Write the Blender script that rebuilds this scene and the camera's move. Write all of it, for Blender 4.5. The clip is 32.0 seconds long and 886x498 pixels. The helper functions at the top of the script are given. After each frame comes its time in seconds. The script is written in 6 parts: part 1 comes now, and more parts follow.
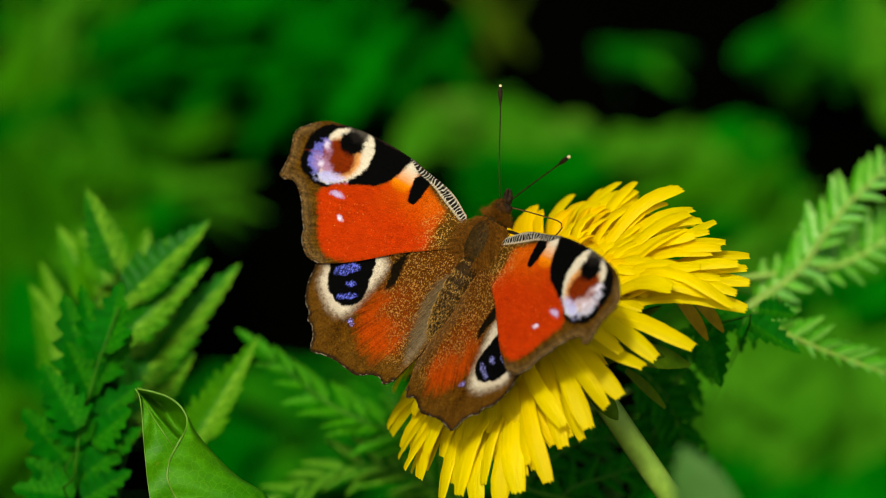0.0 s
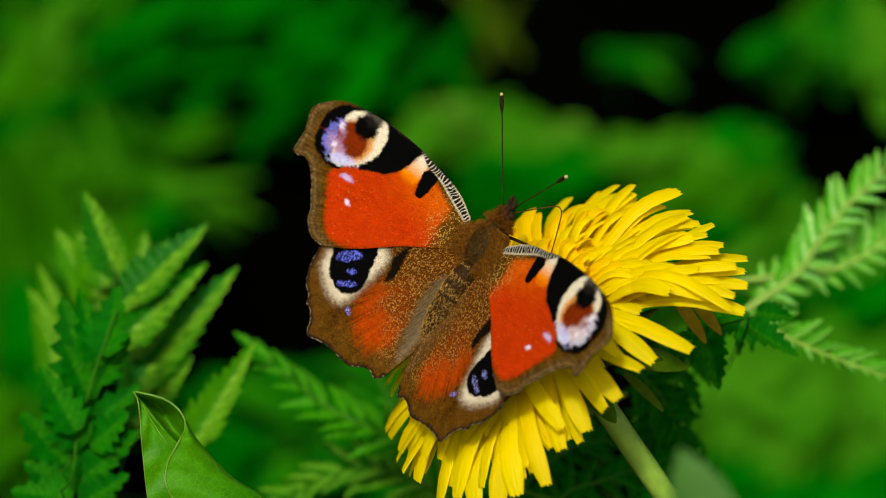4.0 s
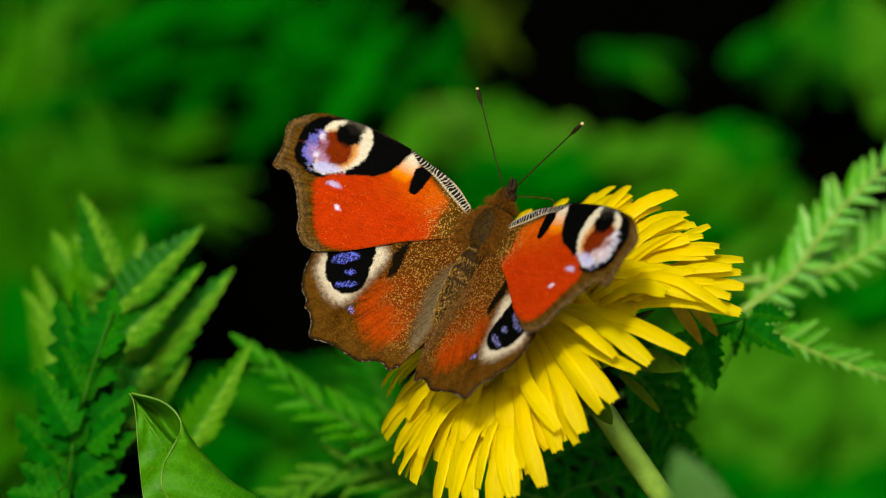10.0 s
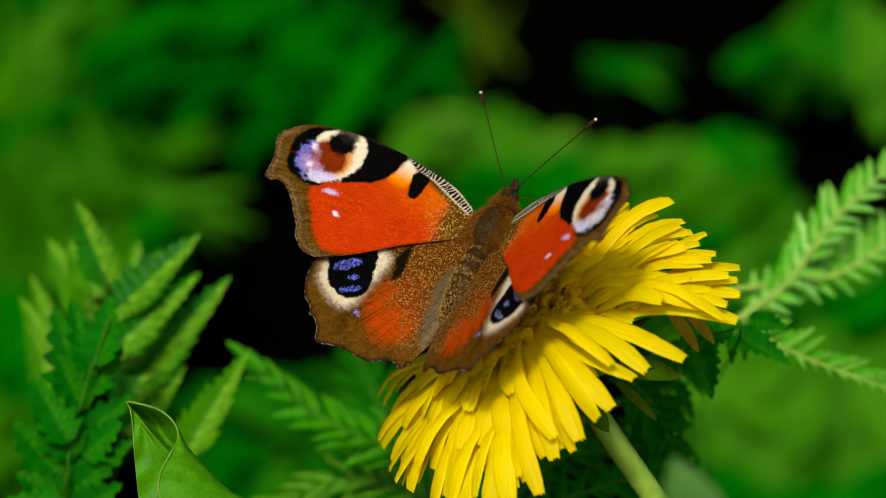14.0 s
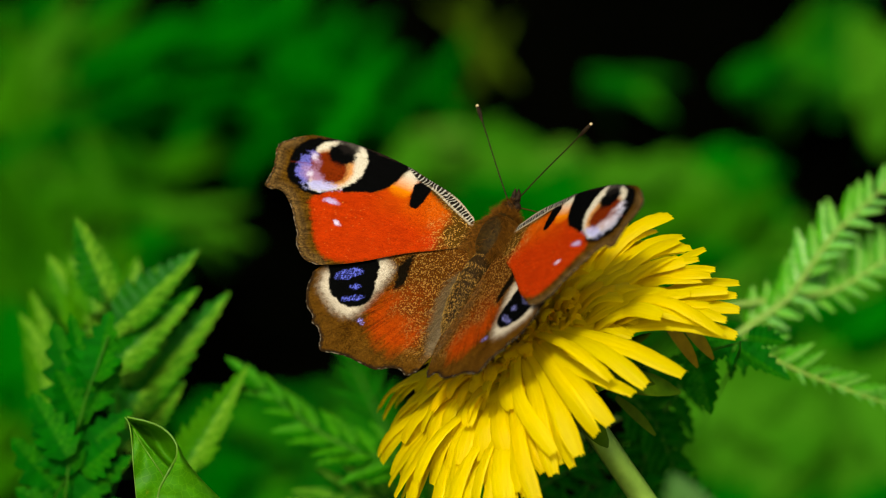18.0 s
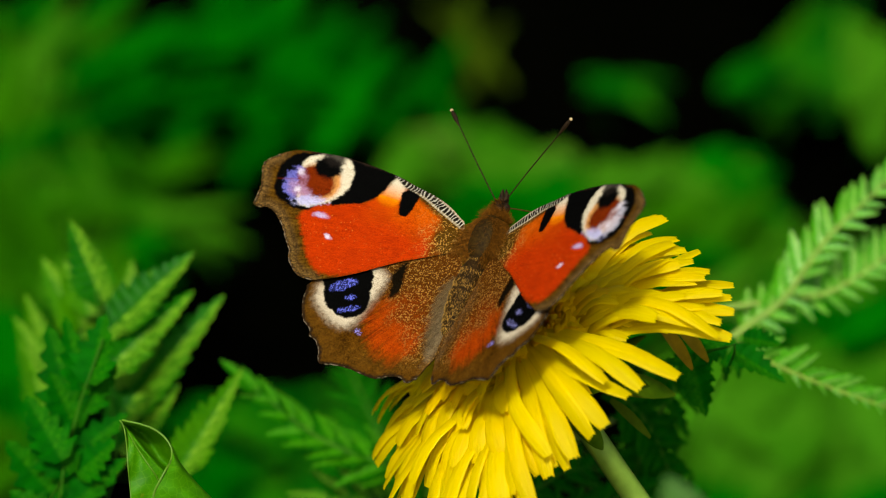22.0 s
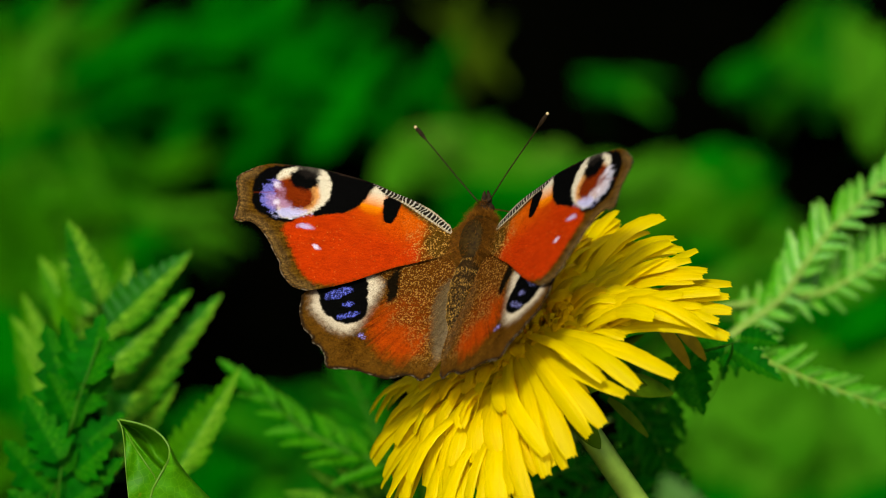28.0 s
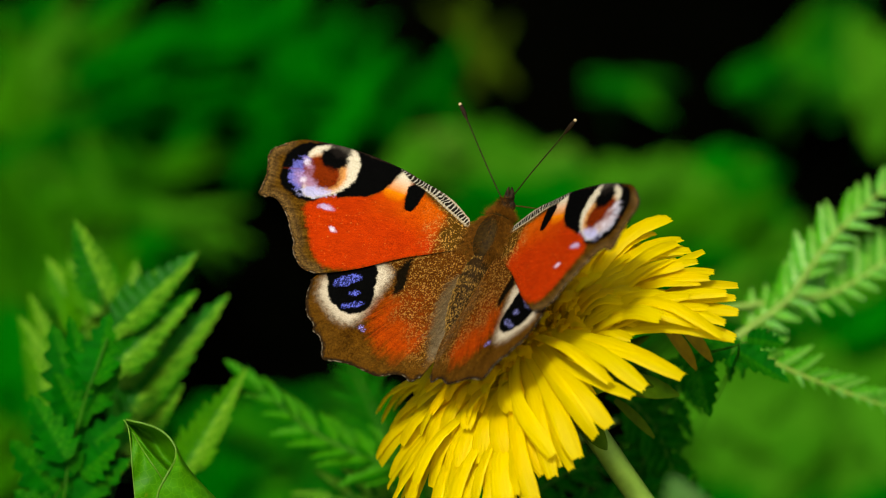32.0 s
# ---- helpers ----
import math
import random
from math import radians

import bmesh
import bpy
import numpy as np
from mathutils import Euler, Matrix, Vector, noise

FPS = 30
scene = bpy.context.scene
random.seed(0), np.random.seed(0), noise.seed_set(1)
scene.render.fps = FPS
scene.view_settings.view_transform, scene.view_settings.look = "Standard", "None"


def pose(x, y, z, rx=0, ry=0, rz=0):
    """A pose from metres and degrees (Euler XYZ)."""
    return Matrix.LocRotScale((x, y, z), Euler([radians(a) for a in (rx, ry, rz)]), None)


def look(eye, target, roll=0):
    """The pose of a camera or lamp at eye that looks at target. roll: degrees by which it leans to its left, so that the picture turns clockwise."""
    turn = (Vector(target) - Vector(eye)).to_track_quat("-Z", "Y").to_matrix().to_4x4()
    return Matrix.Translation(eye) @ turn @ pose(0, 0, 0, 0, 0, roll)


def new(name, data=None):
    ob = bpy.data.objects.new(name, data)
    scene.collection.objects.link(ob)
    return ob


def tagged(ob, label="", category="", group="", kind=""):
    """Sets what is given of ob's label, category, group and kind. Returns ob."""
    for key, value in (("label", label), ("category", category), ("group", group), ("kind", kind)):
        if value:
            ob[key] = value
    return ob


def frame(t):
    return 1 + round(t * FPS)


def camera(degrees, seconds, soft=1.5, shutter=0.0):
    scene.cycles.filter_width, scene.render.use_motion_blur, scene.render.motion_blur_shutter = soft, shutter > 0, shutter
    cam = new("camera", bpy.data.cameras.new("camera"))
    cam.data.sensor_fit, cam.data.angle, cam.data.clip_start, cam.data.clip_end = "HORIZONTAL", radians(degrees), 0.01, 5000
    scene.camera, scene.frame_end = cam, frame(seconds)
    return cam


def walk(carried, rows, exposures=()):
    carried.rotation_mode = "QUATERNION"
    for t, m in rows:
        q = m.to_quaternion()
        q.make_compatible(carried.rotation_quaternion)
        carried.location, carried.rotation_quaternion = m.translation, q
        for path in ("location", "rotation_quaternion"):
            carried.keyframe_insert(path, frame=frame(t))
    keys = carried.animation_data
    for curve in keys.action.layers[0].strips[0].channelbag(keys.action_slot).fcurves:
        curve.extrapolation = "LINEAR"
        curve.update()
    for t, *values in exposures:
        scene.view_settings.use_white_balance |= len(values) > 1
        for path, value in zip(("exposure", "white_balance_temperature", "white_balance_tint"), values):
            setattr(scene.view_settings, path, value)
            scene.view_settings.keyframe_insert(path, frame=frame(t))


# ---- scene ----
# ---------------------------------------------------------------- camera
TILT = 35.0                      # the view looks down by this many degrees
AIM = Vector((0, 0, 0.30))       # the middle of the view at the plane of focus
FOCUS = 0.4136                   # metres from the lens to the plane of focus
VIEW = Euler((radians(90 - TILT), 0, 0)).to_matrix()
EYE = AIM + VIEW @ Vector((0, 0, FOCUS))
BEAR = 5578.0                    # bearing units in one radian (about hundredths of a degree)
U = 0.00088                      # metres in one body unit of the butterfly

cam = camera(16.0, 32.0, soft=1.0)
cam.data.dof.use_dof = True
cam.data.dof.focus_distance = FOCUS
cam.data.dof.aperture_fstop = 15.0

# seconds, pitch, heading in degrees: a tripod head that drifts slowly
CAMERA = [
    (0, 54.8429, 0.1530),
    (0.5, 54.8429, 0.1549),
    (1, 54.8445, 0.1679),
    (1.5, 54.8583, 0.1530),
    (2, 54.8722, 0.1322),
    (2.5, 54.8761, 0.1022),
    (3, 54.8893, 0.1123),
    (3.5, 54.9036, 0.1141),
    (5.5, 54.8600, 0.0765),
    (6, 54.8722, 0.0705),
    (6.5, 54.8762, 0.0248),
    (7, 54.8917, 0.0169),
    (7.5, 54.9177, 0.0020),
    (8, 54.9210, 0.0039),
    (8.5, 54.9218, 0.0337),
    (9, 54.9218, 0.0357),
    (9.5, 54.9210, 0.0208),
    (10, 54.9209, 0.0188),
    (10.5, 54.9242, 0.0169),
    (11, 54.9495, -0.0019),
    (11.5, 54.9559, -0.0298),
    (12, 54.9805, -0.0039),
    (12.5, 54.9861, -0.0000),
    (13, 55.0016, -0.0021),
    (13.5, 55.0309, -0.0219),
    (14, 55.0642, -0.0578),
    (14.5, 55.1044, -0.0921),
    (16.5, 55.3007, -0.0942),
    (17, 55.3143, -0.0786),
    (17.5, 55.3298, -0.0765),
    (18, 55.3476, -0.0745),
    (18.5, 55.3739, -0.0596),
    (19, 55.3793, -0.0616),
    (19.5, 55.3909, -0.0935),
    (20, 55.3925, -0.1172),
    (20.5, 55.3949, -0.1491),
    (21, 55.4072, -0.1550),
    (21.5, 55.4072, -0.1729),
    (22, 55.3949, -0.1939),
    (22.5, 55.3925, -0.2267),
    (23, 55.3923, -0.2326),
    (23.5, 55.3908, -0.2456),
    (24, 55.3785, -0.2326),
    (24.5, 55.3754, -0.2307),
    (25, 55.3631, -0.2326),
    (25.5, 55.3615, -0.2473),
    (27.5, 55.3769, -0.2495),
    (28, 55.3785, -0.2476),
    (28.5, 55.3908, -0.2307),
    (29, 55.3923, -0.2137),
    (29.5, 55.3940, -0.2088),
    (30, 55.4071, -0.1918),
    (30.5, 55.4072, -0.1730),
    (31, 55.3950, -0.1541),
    (31.5, 55.3934, -0.1324),
    (32, 55.3934, -0.1009),
]
walk(cam, [(t, pose(EYE.x, EYE.y, EYE.z, rx, 0, rz)) for t, rx, rz in CAMERA], ((0, 0.0, 6650, -1), (32, 0.0, 6650, -1)))


def spot(x, y, d=FOCUS):
    """The place at d metres before the lens, by bearing: x to the right, y downward, (784, 441) being straight ahead."""
    return EYE + VIEW @ Vector(((x - 784) / BEAR * d, (441 - y) / BEAR * d, -d))


def facing(right, up, near):
    """A direction from its parts to the right, upward and towards the lens."""
    return (VIEW @ Vector((right, up, near))).normalized()


# ---------------------------------------------------------------- light
SUN_WAY = facing(-0.16, 0.41, 0.90)    # towards the sun
sun = new("sun", bpy.data.lights.new("sun", "SUN"))
sun.data.energy, sun.data.angle, sun.data.color = 3.05, radians(5.0), (1.0, 0.95, 0.83)
sun.matrix_world = look(SUN_WAY * 5, (0, 0, 0))
world = bpy.data.worlds.new("sky")
scene.world = world
world.use_nodes = True
wn = world.node_tree
sky = wn.nodes.new("ShaderNodeTexSky")
sky.sky_type, sky.sun_disc = "NISHITA", False
sky.dust_density, sky.air_density, sky.ozone_density = 6.0, 0.5, 0.4
sky.sun_elevation = math.asin(SUN_WAY.z)
sky.sun_rotation = math.atan2(SUN_WAY.x, SUN_WAY.y)
wn.links.new(sky.outputs[0], wn.nodes["Background"].inputs[0])
wn.nodes["Background"].inputs[1].default_value = 0.15


# ---------------------------------------------------------------- materials
def material(name):
    m = bpy.data.materials.new(name)
    m.use_nodes = True
    return m, m.node_tree, m.node_tree.nodes["Principled BSDF"]


def noise_node(nt, scale, detail=3.0, coords="Object", stretch=None):
    tc = nt.nodes.new("ShaderNodeTexCoord")
    n = nt.nodes.new("ShaderNodeTexNoise")
    n.inputs["Scale"].default_value, n.inputs["Detail"].default_value = scale, detail
    if stretch:
        mp = nt.nodes.new("ShaderNodeMapping")
        mp.inputs["Scale"].default_value = stretch
        nt.links.new(tc.outputs[coords], mp.inputs[0])
        nt.links.new(mp.outputs[0], n.inputs[0])
    else:
        nt.links.new(tc.outputs[coords], n.inputs[0])
    return n.outputs["Fac"]


def ramp(nt, fac, stops):
    r = nt.nodes.new("ShaderNodeValToRGB")
    while len(r.color_ramp.elements) < len(stops):
        r.color_ramp.elements.new(0.5)
    for e, (p, c) in zip(r.color_ramp.elements, stops):
        e.position, e.color = p, (*c, 1)
    nt.links.new(fac, r.inputs[0])
    return r.outputs[0]


def mixed(nt, kind, fac, a, b):
    m = nt.nodes.new("ShaderNodeMix")
    m.data_type, m.blend_type = "RGBA", kind
    for socket, v in ((m.inputs[0], fac), (m.inputs[6], a), (m.inputs[7], b)):
        if isinstance(v, (int, float)):
            socket.default_value = v
        elif isinstance(v, tuple):
            socket.default_value = (*v, 1)
        else:
            nt.links.new(v, socket)
    return m.outputs[2]


def calc(nt, kind, a, b=0.0):
    n = nt.nodes.new("ShaderNodeMath")
    n.operation = kind
    for socket, v in ((n.inputs[0], a), (n.inputs[1], b)):
        if isinstance(v, (int, float)):
            socket.default_value = v
        else:
            nt.links.new(v, socket)
    return n.outputs[0]


def bumped(nt, bsdf, height, strength, distance):
    b = nt.nodes.new("ShaderNodeBump")
    b.inputs["Strength"].default_value, b.inputs["Distance"].default_value = strength, distance
    nt.links.new(height, b.inputs["Height"])
    nt.links.new(b.outputs[0], bsdf.inputs["Normal"])
    return b.outputs[0]


def see_through(nt, bsdf, colour, share):
    """Let a share of the light through, as thin leaves and petals do."""
    tr = nt.nodes.new("ShaderNodeBsdfTranslucent")
    if isinstance(colour, tuple):
        tr.inputs[0].default_value = (*colour, 1)
    else:
        nt.links.new(colour, tr.inputs[0])
    mx = nt.nodes.new("ShaderNodeMixShader")
    mx.inputs[0].default_value = share
    nt.links.new(bsdf.outputs[0], mx.inputs[1])
    nt.links.new(tr.outputs[0], mx.inputs[2])
    nt.links.new(mx.outputs[0], nt.nodes["Material Output"].inputs[0])


def leaf_material(name, dark, light, rough=0.5, share=0.3, spread=0.25, grain=900.0, gloss=0.3, rib_or_lit=None, veins=0.0, through_tint=(1.0, 1.0, 0.6)):
    m, nt, b = material(name)
    big = noise_node(nt, grain * 0.12, 2.0)
    fine = noise_node(nt, grain, 4.0)
    info = nt.nodes.new("ShaderNodeObjectInfo").outputs["Random"]
    isl = nt.nodes.new("ShaderNodeNewGeometry").outputs["Random Per Island"]
    c = ramp(nt, big, ((0.3, dark), (0.7, light)))
    c = mixed(nt, "MULTIPLY", 0.5, c, ramp(nt, fine, ((0.3, (0.55, 0.6, 0.5)), (0.7, (1.15, 1.1, 1.1)))))
    c = mixed(nt, "MULTIPLY", spread * 2, c, ramp(nt, info, ((0.0, (0.55, 0.62, 0.5)), (1.0, (1.15, 1.1, 1.0)))))
    c = mixed(nt, "MULTIPLY", spread * 2, c, ramp(nt, isl, ((0.0, (0.6, 0.66, 0.55)), (1.0, (1.15, 1.08, 1.0)))))
    # the sunlit half of a folded leaflet and its pleat glints, painted as colour
    if rib_or_lit:
        gen = nt.nodes.new("ShaderNodeTexCoord")
        sep = nt.nodes.new("ShaderNodeSeparateXYZ")
        nt.links.new(gen.outputs["Generated"], sep.inputs[0])
        lit_band = ramp(nt, sep.outputs[0], ((0.10, (0.0, 0.0, 0.0)), (0.46, (0.0, 0.0, 0.0)), (0.50, (0.95, 0.95, 0.95)), (0.62, (0.85, 0.85, 0.85)), (0.80, (0.5, 0.5, 0.5)), (0.95, (0.0, 0.0, 0.0))))
        off = calc(nt, "ABSOLUTE", calc(nt, "SUBTRACT", sep.outputs[0], 0.5))
        pleats = calc(nt, "SINE", calc(nt, "ADD", calc(nt, "SUBTRACT", calc(nt, "MULTIPLY", sep.outputs[1], 46.0), calc(nt, "MULTIPLY", off, 26.0)), calc(nt, "MULTIPLY", noise_node(nt, 260.0, 2.0), 9.0)))
        vein = ramp(nt, pleats, ((0.0, (0.45, 0.45, 0.45)), (0.8, (1.0, 1.0, 1.0))))
        c = mixed(nt, "MIX", mixed(nt, "MULTIPLY", 1.0, mixed(nt, "MULTIPLY", 1.0, lit_band, vein), ramp(nt, fine, ((0.36, (0.15, 0.15, 0.15)), (0.62, (1.0, 1.0, 1.0))))), c, rib_or_lit)
    if veins:
        cells = nt.nodes.new("ShaderNodeTexVoronoi")
        cells.feature = "DISTANCE_TO_EDGE"
        cells.inputs["Scale"].default_value = veins
        oc = nt.nodes.new("ShaderNodeTexCoord")
        nt.links.new(oc.outputs["Object"], cells.inputs["Vector"])
        line = ramp(nt, cells.outputs["Distance"], ((0.0, (0.22, 0.22, 0.22)), (0.07, (0.0, 0.0, 0.0))))
        c = mixed(nt, "MIX", line, c, (light[0] * 2.2, light[1] * 1.35, light[2] * 4))
        c = mixed(nt, "MIX", ramp(nt, noise_node(nt, 330.0, 1.0), ((0.74, (0.0, 0.0, 0.0)), (0.80, (0.6, 0.6, 0.6)))), c, (0.30, 0.20, 0.01))
    nt.links.new(c, b.inputs["Base Color"])
    b.inputs["Roughness"].default_value = rough
    b.inputs["Specular IOR Level"].default_value = gloss
    bumped(nt, b, fine, 0.25, 0.0004)
    see_through(nt, b, mixed(nt, "MULTIPLY", 1.0, c, through_tint), share)
    return m


# last colour: the painted sunlit half of each leaflet, on FERN_LIGHT its highlights too
FERN = leaf_material("fern_leaf", (0.004, 0.11, 0.0005), (0.022, 0.19, 0.0010), 0.36, 0.3, grain=34.0, gloss=0.05, rib_or_lit=(0.27, 0.52, 0.03))
FERN_SOFT = leaf_material("fern_leaf_soft", (0.006, 0.13, 0.0005), (0.030, 0.23, 0.0010), 0.4, 0.3, grain=34.0, gloss=0.05, rib_or_lit=(0.11, 0.38, 0.008))
FERN_PALE = leaf_material("fern_leaf_pale", (0.030, 0.18, 0.0008), (0.070, 0.26, 0.002), 0.40, 0.3, grain=34.0, gloss=0.06, rib_or_lit=(0.24, 0.44, 0.030))
FERN_LIGHT = leaf_material("fern_leaf_light", (0.060, 0.34, 0.002), (0.12, 0.46, 0.006), 0.32, 0.3, grain=34.0, gloss=0.5, rib_or_lit=(0.42, 0.65, 0.15))
# dark green leaf, also used where the flower's shade is put into the colour
FERN_DARK = leaf_material("fern_leaf_dark", (0.0012, 0.075, 0.0003), (0.006, 0.15, 0.0005), 0.6, 0.25, grain=34.0, gloss=0.03, rib_or_lit=(0.03, 0.17, 0.002))
GREEN = leaf_material("meadow_leaf", (0.0006, 0.085, 0.0003), (0.004, 0.15, 0.0004), 0.7, 0.3, 0.2, 300, 0.02)
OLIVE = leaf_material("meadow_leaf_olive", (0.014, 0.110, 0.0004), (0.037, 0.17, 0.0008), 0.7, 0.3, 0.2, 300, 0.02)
MEADOW_PALE = leaf_material("meadow_leaf_pale", (0.062, 0.22, 0.009), (0.11, 0.28, 0.020), 0.7, 0.3, 0.15, 300, 0.02)
STALK_BROWN = leaf_material("meadow_stalk_brown", (0.022, 0.050, 0.001), (0.050, 0.085, 0.002), 0.7, 0.2, 0.2, 300, 0.02)
# a lighter copy of OLIVE: sunlight on the leaves, put into the colour
OLIVE_LIT = leaf_material("meadow_leaf_sunlit", (0.034, 0.18, 0.003), (0.064, 0.24, 0.008), 0.7, 0.35, 0.15, 300, 0.02)
BLADE = leaf_material("broad_leaf", (0.034, 0.19, 0.001), (0.080, 0.29, 0.003), 0.45, 0.25, 0.2, 700, 0.09, None, 1000.0)
GREY_GREEN = leaf_material("grey_green_blade", (0.045, 0.13, 0.020), (0.075, 0.18, 0.035), 0.5, 0.2, 0.1, 300, 0.1)
STEM = leaf_material("stem_green", (0.08, 0.20, 0.008), (0.15, 0.30, 0.025), 0.45, 0.1, 0.1, 500)
# darker copy of STEM with the shade on the stalks in its colour
STEM_SHADED = leaf_material("stem_shaded_green", (0.02, 0.11, 0.002), (0.05, 0.17, 0.005), 0.6, 0.1, 0.1, 500, 0.1)
STALK = leaf_material("stalk_pale_green", (0.19, 0.34, 0.03), (0.29, 0.45, 0.07), 0.45, 0.1, 0.1, 500)
BRACT = leaf_material("bract_green", (0.030, 0.090, 0.001), (0.10, 0.16, 0.003), 0.5, 0.2, 0.2, 900, 0.05)
OCHRE = leaf_material("petal_back", (0.20, 0.13, 0.003), (0.40, 0.27, 0.005), 0.5, 0.2, 0.2, 900, 0.1)


def petal_material(name, deep, bright):
    """Straps carry their own coordinates: across, along and a number of their own."""
    m, nt, b = material(name)
    at = nt.nodes.new("ShaderNodeAttribute")
    at.attribute_name = "strap"
    sep = nt.nodes.new("ShaderNodeSeparateXYZ")
    nt.links.new(at.outputs["Vector"], sep.inputs[0])
    mp = nt.nodes.new("ShaderNodeMapping")
    mp.inputs["Scale"].default_value = (2.2, 0.8, 40.0)
    nt.links.new(at.outputs["Vector"], mp.inputs[0])
    line = nt.nodes.new("ShaderNodeTexNoise")
    line.inputs["Scale"].default_value, line.inputs["Detail"].default_value = 2.0, 3.0
    nt.links.new(mp.outputs[0], line.inputs[0])
    groove = line.outputs["Fac"]
    c = ramp(nt, sep.outputs[1], ((0.05, deep), (0.55, bright)))
    c = mixed(nt, "MULTIPLY", 0.5, c, ramp(nt, groove, ((0.3, (0.90, 0.84, 0.7)), (0.6, (1.0, 1.0, 1.0)))))
    c = mixed(nt, "MULTIPLY", 0.6, c, ramp(nt, sep.outputs[2], ((0.0, (0.93, 0.86, 0.8)), (1.0, (1.0, 1.0, 1.0)))))
    nt.links.new(c, b.inputs["Base Color"])
    b.inputs["Roughness"].default_value = 0.5
    b.inputs["Specular IOR Level"].default_value = 0.12
    bumped(nt, b, groove, 0.5, 0.0003)
    see_through(nt, b, c, 0.5)
    return m


PETAL = petal_material("petal_yellow", (0.87, 0.56, 0.0005), (0.88, 0.71, 0.0005))
PETAL_DEEP = petal_material("petal_deep_yellow", (0.93, 0.50, 0.0005), (0.93, 0.66, 0.0005))


def wing_material():
    m, nt, b = material("wing_scales")
    at = nt.nodes.new("ShaderNodeAttribute")
    at.attribute_name = "scales"
    fine = noise_node(nt, 9000.0, 2.0)
    mid = noise_node(nt, 1800.0, 3.0, stretch=(0.4, 1.4, 1.0))
    c = mixed(nt, "MULTIPLY", 0.8, at.outputs["Color"], ramp(nt, fine, ((0.3, (0.36, 0.34, 0.32)), (0.62, (1.12, 1.12, 1.12)))))
    c = mixed(nt, "MULTIPLY", 0.35, c, ramp(nt, mid, ((0.35, (0.7, 0.66, 0.62)), (0.65, (1.08, 1.08, 1.08)))))
    nt.links.new(c, b.inputs["Base Color"])
    b.inputs["Roughness"].default_value = 0.62
    b.inputs["Specular IOR Level"].default_value = 0.0
    bumped(nt, b, fine, 0.7, 0.00008)
    return m


WING = wing_material()


def fur_material(name, dark, light, rough=0.7, grain=2500.0):
    m, nt, b = material(name)
    f = noise_node(nt, grain, 4.0)
    isl = nt.nodes.new("ShaderNodeNewGeometry").outputs["Random Per Island"]
    c = ramp(nt, f, ((0.3, dark), (0.7, light)))
    c = mixed(nt, "MULTIPLY", 0.7, c, ramp(nt, isl, ((0.0, (0.45, 0.42, 0.4)), (1.0, (1.3, 1.25, 1.15)))))
    nt.links.new(c, b.inputs["Base Color"])
    b.inputs["Roughness"].default_value = rough
    b.inputs["Specular IOR Level"].default_value = 0.08
    bumped(nt, b, f, 0.6, 0.0002)
    return m


FUR = fur_material("brown_fur", (0.045, 0.016, 0.001), (0.25, 0.096, 0.007))
FUR_GREY = fur_material("greyish_fur", (0.08, 0.052, 0.020), (0.21, 0.155, 0.078))
FUR_GOLD = fur_material("golden_scales", (0.12, 0.06, 0.008), (0.46, 0.27, 0.06))
SKIN = fur_material("dark_thorax", (0.012, 0.006, 0.0005), (0.040, 0.021, 0.0018), 0.7)
ABDOMEN = fur_material("abdomen_brown", (0.009, 0.0045, 0.0006), (0.036, 0.017, 0.0025), 0.7)
CHITIN = fur_material("dark_chitin", (0.006, 0.004, 0.002), (0.030, 0.017, 0.007), 0.65)
TONGUE = fur_material("brown_tongue", (0.035, 0.016, 0.004), (0.10, 0.05, 0.012), 0.4)
IVORY = fur_material("pale_tip", (0.5, 0.36, 0.18), (0.75, 0.6, 0.36), 0.5)
UNDER = fur_material("wing_underside", (0.008, 0.006, 0.004), (0.03, 0.022, 0.014), 0.7)


def soil_material():
    m, nt, b = material("shaded_soil")
    big, fine = noise_node(nt, 6.0, 5.0), noise_node(nt, 90.0, 6.0)
    # near black: the deep shade between the plants is put into the colour
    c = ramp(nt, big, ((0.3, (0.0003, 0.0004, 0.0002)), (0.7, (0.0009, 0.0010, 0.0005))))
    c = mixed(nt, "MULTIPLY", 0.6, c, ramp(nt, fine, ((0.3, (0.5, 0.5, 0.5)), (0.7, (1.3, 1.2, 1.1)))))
    nt.links.new(c, b.inputs["Base Color"])
    b.inputs["Roughness"].default_value = 0.95
    b.inputs["Specular IOR Level"].default_value = 0.0
    bumped(nt, b, fine, 0.8, 0.01)
    return m


SOIL = soil_material()


# ---------------------------------------------------------------- mesh helpers
def mesh_of(name, verts, faces, mat, smooth=True):
    me = bpy.data.meshes.new(name)
    me.from_pydata([tuple(v) for v in verts], [], faces)
    for mt in (mat if isinstance(mat, (list, tuple)) else (mat,)):
        me.materials.append(mt)
    if smooth:
        me.polygons.foreach_set("use_smooth", np.ones(len(me.polygons), dtype=bool))
    me.update()
    return me


def part(name, me, parent, label="", m=None):
    ob = new(name, me)
    ob.parent = parent
    if m is not None:
        ob.matrix_basis = m
    if label:
        tagged(ob, label)
    return ob


def thing(name, label, category, m=None, group="", kind=""):
    ob = new(name)
    ob.empty_display_size = 0.01
    if m is not None:
        ob.matrix_world = m
    return tagged(ob, label, category, group, kind)


